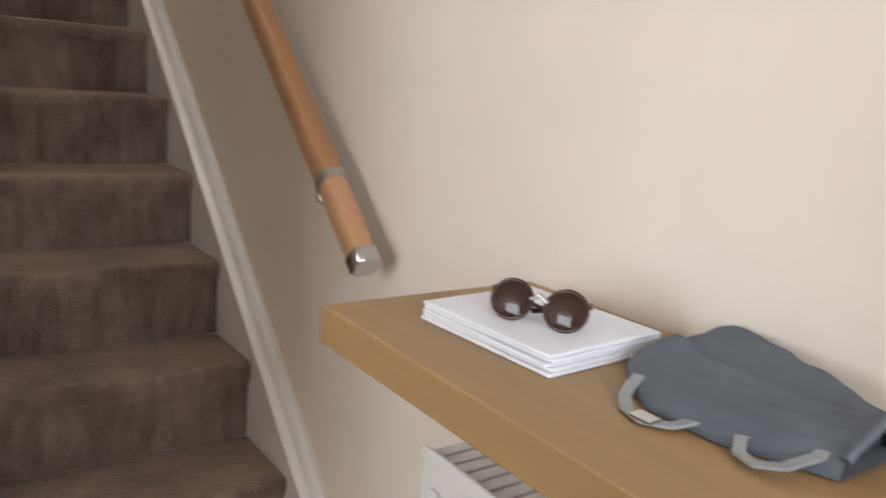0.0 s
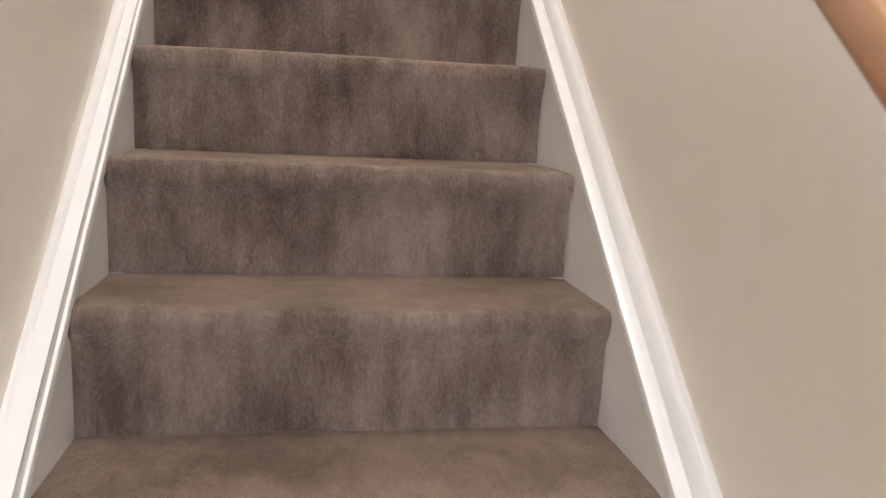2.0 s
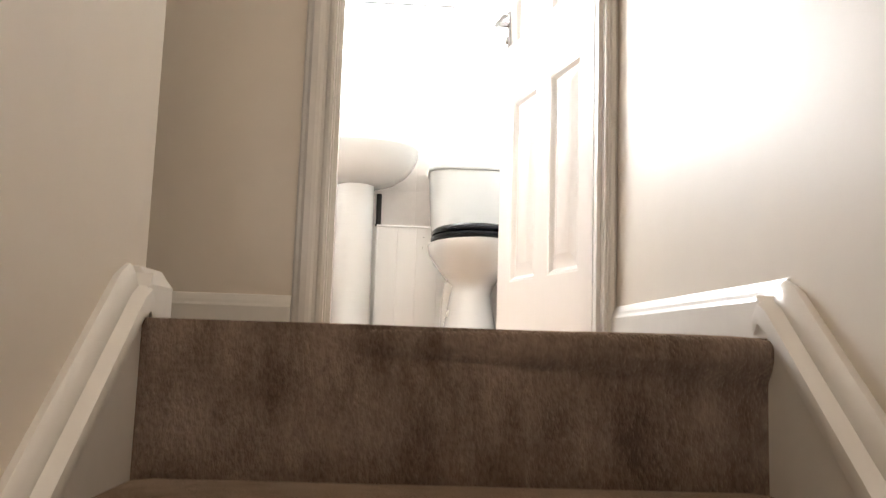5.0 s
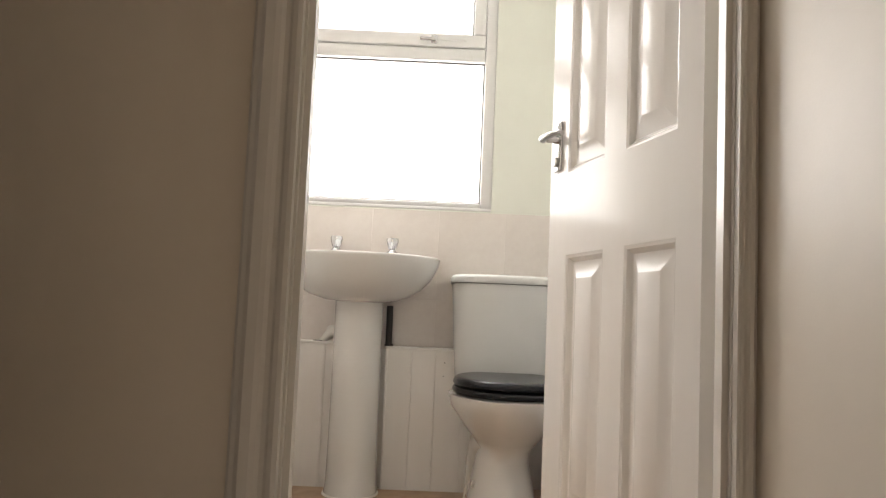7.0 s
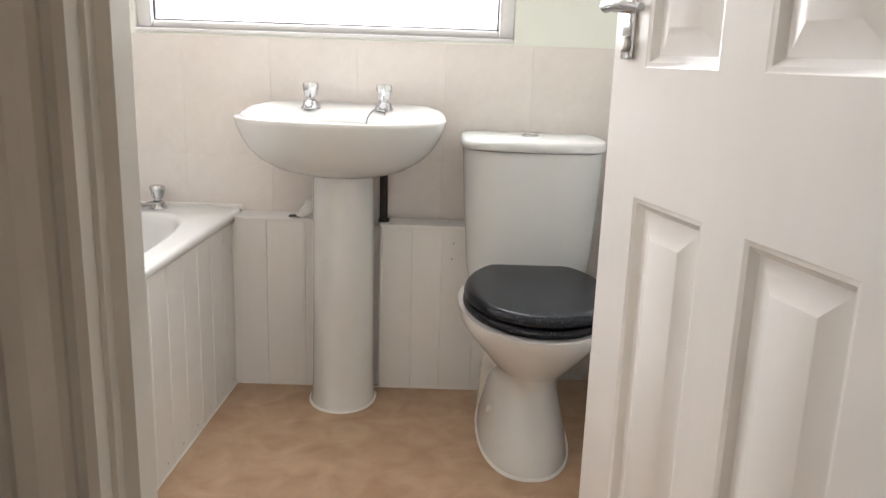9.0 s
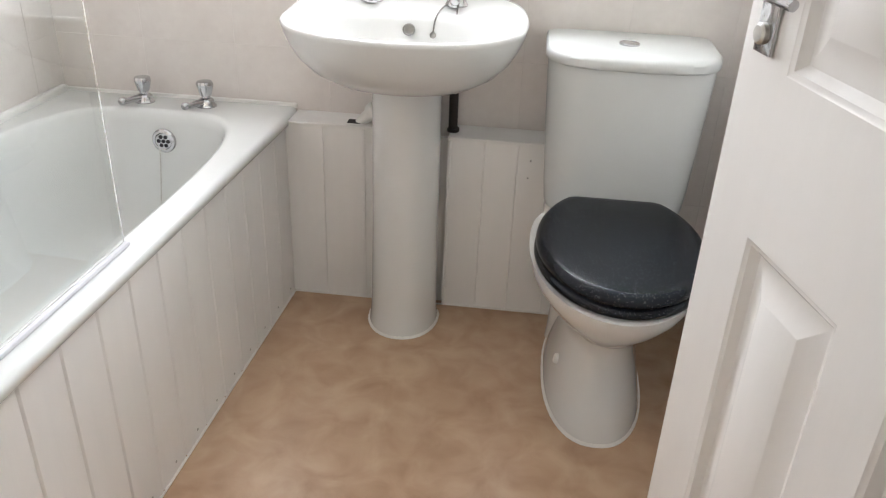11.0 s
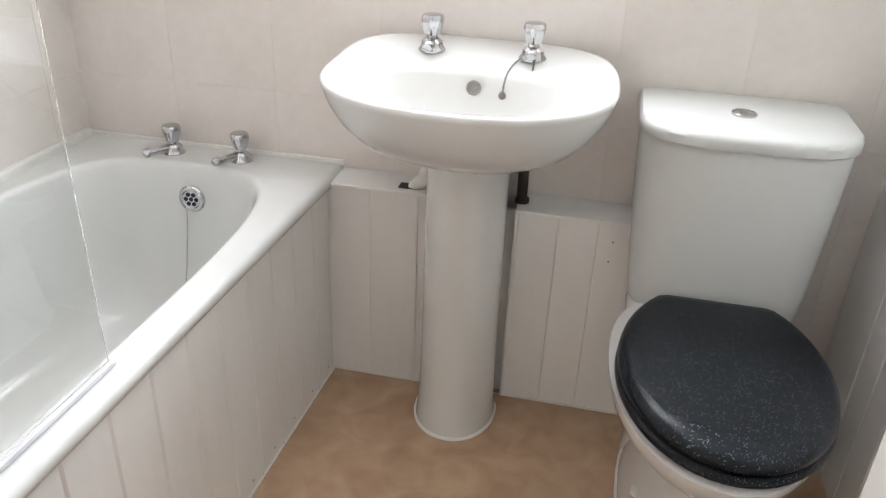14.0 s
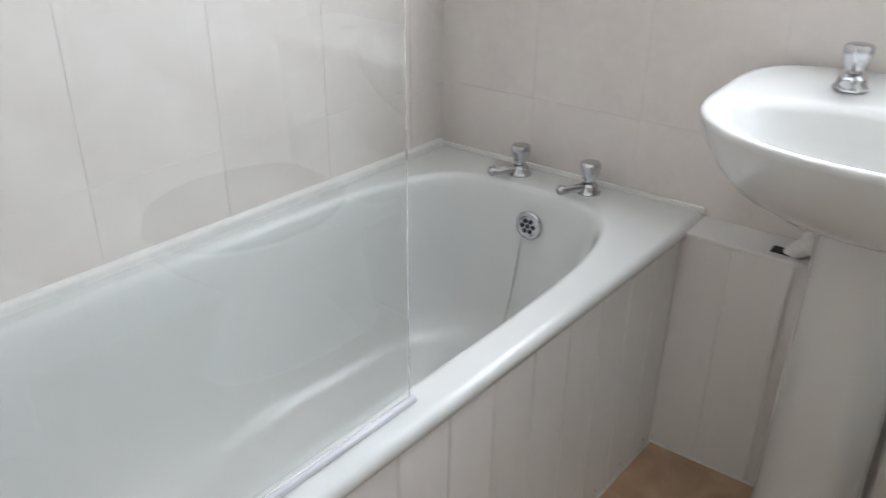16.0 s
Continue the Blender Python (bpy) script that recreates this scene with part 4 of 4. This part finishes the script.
def pillar_tap(name, x, y, z, reach, rise, label, group, s=1.0):
    """A chrome pillar tap: flange, waisted body, short spout and fluted crown head."""
    t = thing(name, label, "tap", group, at=(x, y, z))
    bm = bmesh.new()
    lathe(bm, [(0.029 * s, 0), (0.029 * s, 0.003 * s), (0.026 * s, 0.007 * s), (0.0235 * s, 0.011 * s), (0.0225 * s, 0.019 * s), (0.017 * s, 0.024 * s), (0.0125 * s, 0.027 * s), (0.0115 * s, 0.034 * s)], (0, 0, 0), 24)
    part("tap_body", bm, CHROME, t, smooth=35)
    bm = bmesh.new()
    tube(bm, [(0, -0.008 * s, 0.014 * s), (0, -reach * 0.6, (0.014 + rise) * s), (0, -reach + 0.012 * s, (0.014 + rise) * s), (0, -reach + 0.010 * s, (0.016 + rise) * s), (0, -reach, (0.016 + rise) * s), (0, -reach - 0.006 * s, (0.014 + rise) * s)],
         [0.0125 * s, 0.0095 * s, 0.0085 * s, 0.0115 * s, 0.0120 * s, 0.0085 * s], 14)
    part("spout", bm, CHROME, t, smooth=50)
    bm = bmesh.new()
    prof = [(0.011, 0.032), (0.0170, 0.034), (0.0190, 0.039), (0.0225, 0.052), (0.0250, 0.063), (0.0245, 0.070), (0.0205, 0.0745), (0.013, 0.076), (0.002, 0.076)]
    rings = []
    for r, h in prof:
        ring = []
        for k in range(32):
            a = 2 * math.pi * k / 32
            flute = 1 - 0.10 * (0.5 + 0.5 * math.cos(6 * a)) * (0.035 < h < 0.072)
            ring.append(Vector((r * s * flute * math.cos(a), r * s * flute * math.sin(a), h * s)))
        rings.append(ring)
    loft(bm, rings, True, True)
    part("tap_head", bm, CHROME, t, "faceted chrome tap head", smooth=30)
    return t


for x in (-0.706, -0.527):
    tap = pillar_tap("bath_tap", x, 2.812, RIM, 0.078, 0.004, "chrome pillar tap on the bath rim", "bath taps", 0.95)
    tap.rotation_euler.z = radians(-24)
    tap.location = SKEW_M @ tap.location

# bath side panel in boards
bath_panel = thing("bath_cladding", "white tongue-and-groove boards on the bath side", "bath panel", at=(-0.285, 1.9, H))
e0 = [DOOR_Y1 + 0.004 + 0.1065 * i for i in range(17)]
e0 = [v for v in e0 if v < BOX_Y - 0.05] + [BOX_Y - 0.001]
for a, b in zip(e0, e0[1:]):
    board("board", (-0.300, a + 0.0001, H + 0.002), (-0.289, b - 0.0001, RIM - 0.024), bath_panel, "y")
for i, a in enumerate(e0[2:-1]):
    bm = bmesh.new()
    lathe(bm, [(0.0032, 0), (0.0032, 0.001), (0.0005, 0.0016)], (-0.289, a + 0.06, H + 0.028), 8, m=Matrix.Rotation(radians(90), 4, "Y"))
    under(part("pin", bm, DULL_METAL), bath_panel)
skewed(bath, bath_panel)

# ---- shower screen ----
screen = thing("shower_screen", "clear glass shower screen standing on the bath rim", "shower screen", at=(-0.312, 1.5, RIM))
pane = under(part("glass_pane", boxes(((-0.3265, DOOR_Y1 + 0.03, RIM + 0.012), (-0.3230, 1.990, 4.33))), GLASS), screen)
pane.visible_shadow = False
bm = boxes(((-0.331, DOOR_Y1 + 0.03, RIM + 0.0005), (-0.317, 1.999, RIM + 0.010), 0.003))
under(part("seal_strip", bm, SEAL_STRIP, label="pale grey plastic seal strip", smooth=40), screen)
under(part("wall_channel", boxes(((-0.339, DOOR_Y1 + 0.001, RIM + 0.001), (-0.309, DOOR_Y1 + 0.033, 4.34), 0.003)), CHROME, label="chrome wall channel"), screen)
skewed(screen)

# ---- basin ----
BZ = 3.262
basin = thing("pedestal_basin", "white ceramic pedestal basin with two chrome taps", "basin", at=(0.06, 2.7, H))
CX, CY = 0.060, 2.665


def back_lift(x, y):
    t = min(1, max(0, (y - 2.68) / 0.18))
    return 0.026 * t * t * (3 - 2 * t)


bm = bmesh.new()
rings = []
for z, sx, sf, sb in ((-0.165, 0.24, 0.19, 0.55), (-0.158, 0.42, 0.40, 0.80), (-0.140, 0.62, 0.60, 0.92), (-0.112, 0.78, 0.77, 0.97), (-0.080, 0.885, 0.875, 1.0), (-0.048, 0.95, 0.945, 1.0),
                      (-0.022, 0.985, 0.985, 1.0), (-0.008, 0.997, 0.998, 1.0)):
    rings.append(oval(CX, CY, 0.293 * sx, 0.264 * sf, 0.206 * sb, BZ + z, 2.25, 3.1, lift=lambda x, y, z=z: back_lift(x, y) * max(0, 1 + z / 0.1)))
rings.append(oval(CX, CY, 0.294, 0.265, 0.206, BZ - 0.001, 2.25, 3.1, lift=back_lift))
rings.append(oval(CX, CY, 0.290, 0.261, 0.203, BZ + 0.004, 2.25, 3.1, lift=back_lift))
rings.append(oval(CX, CY, 0.282, 0.253, 0.197, BZ + 0.005, 2.25, 3.1, lift=back_lift))
rings.append(oval(CX, 2.615, 0.250, 0.185, 0.125, BZ + 0.001, 2.2, 2.5, lift=lambda x, y: back_lift(x, y) * 0.35))
rings.append(oval(CX, 2.612, 0.243, 0.178, 0.117, BZ - 0.004, 2.2, 2.4))
rings.append(oval(CX, 2.610, 0.235, 0.170, 0.110, BZ - 0.016, 2.2, 2.35))
rings.append(oval(CX, 2.608, 0.215, 0.152, 0.100, BZ - 0.055, 2.1, 2.2))
rings.append(oval(CX, 2.606, 0.180, 0.125, 0.086, BZ - 0.095, 2.0, 2.0))
rings.append(oval(CX, 2.606, 0.120, 0.085, 0.062, BZ - 0.124, 2.0, 2.0))
rings.append(oval(CX, 2.606, 0.045, 0.035, 0.030, BZ - 0.133, 2.0, 2.0))
loft(bm, rings, True, True)
under(part("bowl", bm, CERAMIC, smooth=60), basin)
bm = bmesh.new()
lathe(bm, [(0.021, 0), (0.021, 0.003), (0.017, 0.004), (0.006, 0.002)], (CX, 2.606, BZ - 0.133), 24)
under(part("waste", bm, CHROME, label="chrome waste", smooth=40), basin)
bm = bmesh.new()
of = Matrix.Rotation(radians(64), 4, "X")
lathe(bm, [(0.0155, 0), (0.0155, 0.003), (0.0125, 0.005), (0.009, 0.0035), (0.002, 0.0035)], (0.062, 2.704, BZ - 0.034), 22, m=of)
under(part("overflow", bm, OLD_METAL, label="dull metal overflow cover", smooth=40), basin)
bm = bmesh.new()
rings = []
for z, w, f, b in ((0.0, 0.096, 0.124, 0.055), (0.012, 0.096, 0.124, 0.055), (0.035, 0.093, 0.114, 0.055), (0.10, 0.091, 0.104, 0.055), (0.3, 0.089, 0.096, 0.055), (0.55, 0.088, 0.096, 0.055), (0.68, 0.088, 0.098, 0.055), (0.735, 0.090, 0.100, 0.055)):
    rings.append(oval(0.062, 2.695, w, f, b, H + z + 0.001, 2.1, 3.5, 40))
loft(bm, rings, True, True)
under(part("pedestal", bm, CERAMIC, smooth=50), basin)
bm = bmesh.new()
rings = [oval(0.062, 2.695, 0.096 + g, 0.124 + g, 0.06, H + z, 2.1, 3.5, 40) for g, z in ((0.006, 0.0006), (0.005, 0.004), (0.0005, 0.007))]
loft(bm, rings)
under(part("floor_seal", bm, SEALANT, smooth=50), basin)
for x, y in ((-0.047, 2.79), (0.168, 2.79)):
    pillar_tap("basin_tap", x, y, BZ + 0.014, 0.042, 0.002, "chrome pillar tap on the basin deck", "basin taps", 1.0)
chain = thing("basin_chain", "loose basin plug chain hanging from the tap", "chain", at=(0.15, 2.765, BZ + 0.02))
for (x0, y0, z0), (x1, y1, z1) in (((0.150, 2.765, BZ + 0.020), (0.122, 2.700, BZ - 0.035)), ((0.178, 2.765, BZ + 0.018), (0.190, 2.700, BZ - 0.040))):
    bm = bmesh.new()
    pts = [Vector((x0 + (x1 - x0) * v - 0.008 * math.sin(math.pi * v), y0 + (y1 - y0) * v, z0 + (z1 - z0) * v ** 1.6)) for v in (i / 21 for i in range(22))]
    tube(bm, pts, [0.0024 if i % 2 else 0.0014 for i in range(22)], 6)
    under(part("chain_length", bm, OLD_METAL), chain)
bm = bmesh.new()
lathe(bm, [(0.008, 0), (0.008, 0.003), (0.002, 0.004)], (0.122, 2.699, BZ - 0.043), 14, m=of)
under(part("chain_ring", bm, OLD_METAL), chain)

# ---- toilet ----
wc = thing("toilet", "white close-coupled toilet with black glitter seat", "toilet", at=(0.60, 2.5, H))
TX = 0.602
bm = bmesh.new()
rings = []
for z, a, yf, yb, n in ((0.001, 0.122, 2.215, 2.755, 2.3), (0.015, 0.121, 2.217, 2.755, 2.3), (0.05, 0.114, 2.23, 2.75, 2.3), (0.12, 0.100, 2.262, 2.745, 2.3), (0.19, 0.089, 2.290, 2.74, 2.2),
                        (0.225, 0.091, 2.285, 2.73, 2.1), (0.255, 0.110, 2.250, 2.73, 2.0), (0.29, 0.140, 2.205, 2.72, 2.0), (0.325, 0.165, 2.165, 2.72, 2.0), (0.36, 0.190, 2.135, 2.71, 2.0), (0.385, 0.196, 2.120, 2.70, 2.0), (0.400, 0.197, 2.117, 2.70, 2.0)):
    cy = 2.45 if z > 0.23 else 2.50
    rings.append(oval(TX - (0.012 if z < 0.2 else 0.006), cy, a, cy - yf, yb - cy, H + z, n, 2.6))
rings.append(oval(TX, 2.45, 0.180, 0.323, 0.24, H + 0.404, 2.0, 2.6))
loft(bm, rings, True, True)
under(part("pan", bm, CERAMIC, smooth=50), wc)
bm = bmesh.new()
rings = [oval(TX - 0.012, 2.50, 0.122 + g, 0.285 + g, 0.255 + g, H + z, 2.3, 2.6) for g, z in ((0.006, 0.0006), (0.005, 0.004), (0.0005, 0.008))]
loft(bm, rings)
under(part("floor_seal", bm, SEALANT, smooth=50), wc)
bm = bmesh.new()
box(bm, (TX - 0.17, 2.60, H + 0.335), (TX + 0.17, BACK - 0.125, H + 0.392), 0.02, 3)
under(part("pan_shelf", bm, CERAMIC, smooth=40), wc)
bm = bmesh.new()
tube(bm, [(TX - 0.055, 2.44, H + 0.24), (TX - 0.075, 2.50, H + 0.23), (TX - 0.08, 2.58, H + 0.16), (TX - 0.08, 2.64, H + 0.05), (TX - 0.08, 2.66, H + 0.004)], [0.045, 0.05, 0.05, 0.05, 0.052], 16)
under(part("trapway", bm, CERAMIC, smooth=60), wc)
bm = bmesh.new()
lathe(bm, [(0.014, 0), (0.014, 0.010), (0.011, 0.018), (0.002, 0.020)], (TX - 0.098, 2.40, H + 0.105), 14, m=Matrix.Rotation(radians(-75), 4, "Y"))
under(part("bolt_cap", bm, PIPE, smooth=40), wc)
bm = bmesh.new()
SY = 2.39


def seat_ring(a, f, b, z):
    a, f, b = a * 0.985, f * 0.965, b * 0.81
    ring = oval(TX, SY, a, f, b * 1.24, H + z, 2.0, 2.0)
    return [Vector((p.x, min(p.y, SY + b), p.z)) for p in ring]


loft(bm, [seat_ring(0.182, 0.264, 0.265, 0.406), seat_ring(0.192, 0.274, 0.272, 0.409), seat_ring(0.196, 0.279, 0.275, 0.416), seat_ring(0.195, 0.278, 0.275, 0.424), seat_ring(0.187, 0.269, 0.270, 0.430)], True, True)
under(part("seat", bm, BLACK, smooth=50), wc)
bm = bmesh.new()
loft(bm, [seat_ring(0.180, 0.262, 0.262, 0.4315), seat_ring(0.191, 0.273, 0.270, 0.434), seat_ring(0.194, 0.277, 0.272, 0.440), seat_ring(0.192, 0.274, 0.270, 0.449), seat_ring(0.186, 0.267, 0.266, 0.4565), seat_ring(0.180, 0.260, 0.261, 0.4595),
          seat_ring(0.165, 0.243, 0.245, 0.461), seat_ring(0.10, 0.15, 0.16, 0.4625), seat_ring(0.03, 0.05, 0.05, 0.463)], True, True)
under(part("lid", bm, BLACK, label="black lacquered lid with silver glitter", smooth=50), wc)
for dx in (-0.043, 0.025):
    bm = bmesh.new()
    tube(bm, [(TX + dx - 0.008, 2.592, H + 0.450), (TX + dx + 0.008, 2.592, H + 0.450)], 0.0060, 12)
    lathe(bm, [(0.008, 0), (0.008, 0.03), (0.004, 0.035)], (TX + dx, 2.600, H + 0.405), 12)
    under(part("hinge", bm, CHROME, label="chrome seat hinge", smooth=40), wc)


def tank_ring(a, yf, z, grow=0.0):
    """A cistern section: bowed front, square back."""
    ring = []
    n = 40
    yb = BACK - 0.012
    for k in range(n + 1):
        u = -1 + 2 * k / n
        x = TX + 0.006 + (a + grow) * math.copysign(abs(u) ** 0.9, u)
        bow = (1 - abs(u) ** 3.4)
        ring.append(Vector((x, 2.70 - grow - (2.70 - yf) * bow ** 0.6, z)))
    ring += [Vector((TX + 0.006 + a + grow, yb, z)), Vector((TX + 0.006 - a - grow, yb, z))]
    return ring


bm = bmesh.new()
loft(bm, [tank_ring(0.160, 2.65, 2.797), tank_ring(0.172, 2.632, 2.800), tank_ring(0.178, 2.625, 2.812), tank_ring(0.183, 2.622, 2.86), tank_ring(0.192, 2.616, 3.0), tank_ring(0.201, 2.61, 3.184)], True, True)
under(part("cistern", bm, CISTERN, smooth=40), wc)
bm = bmesh.new()
loft(bm, [tank_ring(0.199, 2.612, 3.186), tank_ring(0.203, 2.605, 3.1868, 0.003), tank_ring(0.204, 2.603, 3.190, 0.004), tank_ring(0.204, 2.602, 3.207, 0.004), tank_ring(0.203, 2.604, 3.214, 0.001), tank_ring(0.194, 2.612, 3.218, -0.004), tank_ring(0.15, 2.64, 3.220, -0.02)], True, True)
under(part("cistern_lid", bm, CISTERN, smooth=40), wc)
bm = bmesh.new()
lathe(bm, [(0.025, 0), (0.025, 0.004), (0.022, 0.006), (0.020, 0.0045), (0.002, 0.0055)], (0.598, 2.735, 3.2195), 28)
under(part("flush_button", bm, CHROME, label="round chrome flush button", smooth=35), wc)
bm = bmesh.new()
tube(bm, [(0.462, 2.70, 2.80), (0.462, 2.70, 2.785), (0.462, 2.70, 2.772)], [0.007, 0.008, 0.005], 12)
under(part("wing_nut", bm, DULL_METAL, smooth=40), wc)

# ---- tiles, cladding and beads ----


def tile_wall(parent, axis, at, spans, rows, depth=0.008, gap=0.0003, curved=None):
    """Wall tiles, one object each, with eased edges."""
    cache = {}
    for u0, u1 in spans:
        for z0, z1 in rows:
            w, h = u1 - u0 - 2 * gap, z1 - z0 - 2 * gap
            key = (round(w, 4), round(h, 4))
            if key not in cache:
                bm = bmesh.new()
                e = 0.0006
                if axis == "y":
                    loft(bm, [[Vector((sx * (w / 2 - i), y, sz * (h / 2 - i))) for sx, sz in ((-1, -1), (1, -1), (1, 1), (-1, 1))] for i, y in ((0, 0), (0, -depth + e), (e, -depth))], False, True)
                else:
                    loft(bm, [[Vector((x, sy * (w / 2 - i), sz * (h / 2 - i))) for sy, sz in ((-1, -1), (1, -1), (1, 1), (-1, 1))] for i, x in ((0, 0), (0, depth - e), (e, depth))], False, True)
                cache[key] = mesh_of(bm, "tile", False, [TILE])
            ob = new("tile", cache[key])
            c = ((u0 + u1) / 2, at, (z0 + z1) / 2) if axis == "y" else (at, (u0 + u1) / 2, (z0 + z1) / 2)
            ob.location = c
            ob.parent = parent
            if parent == wall_bath:
                ob.location = SKEW_M @ Vector(c)
                ob.rotation_euler.z = -math.atan(SKEW)


def steps_between(lo, hi, joints):
    cut = [lo] + [j for j in joints if lo + 0.01 < j < hi - 0.01] + [hi]
    return list(zip(cut, cut[1:]))


tile_wall(wall_back, "y", BACK, steps_between(BX0 + 0.008, BX1, [0.081 + 0.264 * i for i in range(-5, 5)]), [(H + 0.001, 2.75), (2.75, 3.122), (3.122, 3.476)])
tile_wall(wall_bath, "x", BX0, steps_between(DOOR_Y1, BACK, [1.944 + 0.268 * i for i in range(-5, 5)]), [(2.90, 3.118), (3.118, 3.492), (3.492, 3.866), (3.866, 4.24)])
structure("trim_grout_window_wall", boxes(((BX0, BACK - 0.0072, H), (BX1, BACK, 3.475))), GROUT, "pale grout behind the window wall tiles", "grout")
skewed(structure("trim_grout_bath_wall", boxes(((BX0, DOOR_Y1, 2.9), (BX0 + 0.0072, BACK - 0.008, 4.24))), GROUT, "pale grout behind the bath wall tiles", "grout"))
bm = boxes(((BX0, BACK - 0.017, 2.952), (-0.278, BACK - 0.008, 2.967), 0.003))
structure("trim_bath_seal", bm, SEALANT, "white sealing strip between bath and tiles", "sealant")
bm = boxes(((BX0, DOOR_Y1, 2.952), (BX0 + 0.022, BACK - 0.018, 2.976), 0.006))
skewed(structure("trim_bath_side_seal", bm, SEALANT, "white sealing strip between bath and tiles", "sealant"))
bm = boxes(((BX0 + 0.008, BACK - 0.0115, 2.967), (BX0 + 0.0125, BACK - 0.008, 4.2)))
structure("trim_tile_corner", bm, SEALANT, "white sealant line in the tiled corner", "sealant")
skewed(structure("trim_bath_floor_seal", boxes(((-0.2885, DOOR_Y1, H), (-0.285, BOX_Y, H + 0.004))), SEALANT, "white sealant line along the bath panel", "sealant"))
bm = boxes(((-0.281, BOX_Y - 0.004, H), (0.72, BOX_Y, H + 0.003)))
structure("trim_floor_seal", bm, SEALANT, "white sealant line along the floor edge", "sealant")

e1 = [DOOR_Y1 + 0.003 + 0.1 * i for i in range(18)] + [BACK - 0.009]
for a, b in zip(e1, e1[1:]):
    bm = bmesh.new()
    e = 0.004
    prof = [(BX1 + 0.001, a + 0.0005), (BX1 - 0.008 + e, a + 0.0005), (BX1 - 0.008, a + e), (BX1 - 0.008, b - e), (BX1 - 0.008 + e, b - 0.0005), (BX1 + 0.001, b - 0.0005)]
    loft(bm, [[Vector((x, y, z)) for x, y in prof] for z in (H + 0.001, 3.36)], True, True)
    part("board", bm, CLADDING, wall_wc)
structure("trim_cladding_cap", boxes(((BX1 - 0.016, DOOR_Y1, 3.3605), (BX1, BACK - 0.009, 3.372), 0.002)), CLADDING, "white capping strip over the board cladding", "trim")
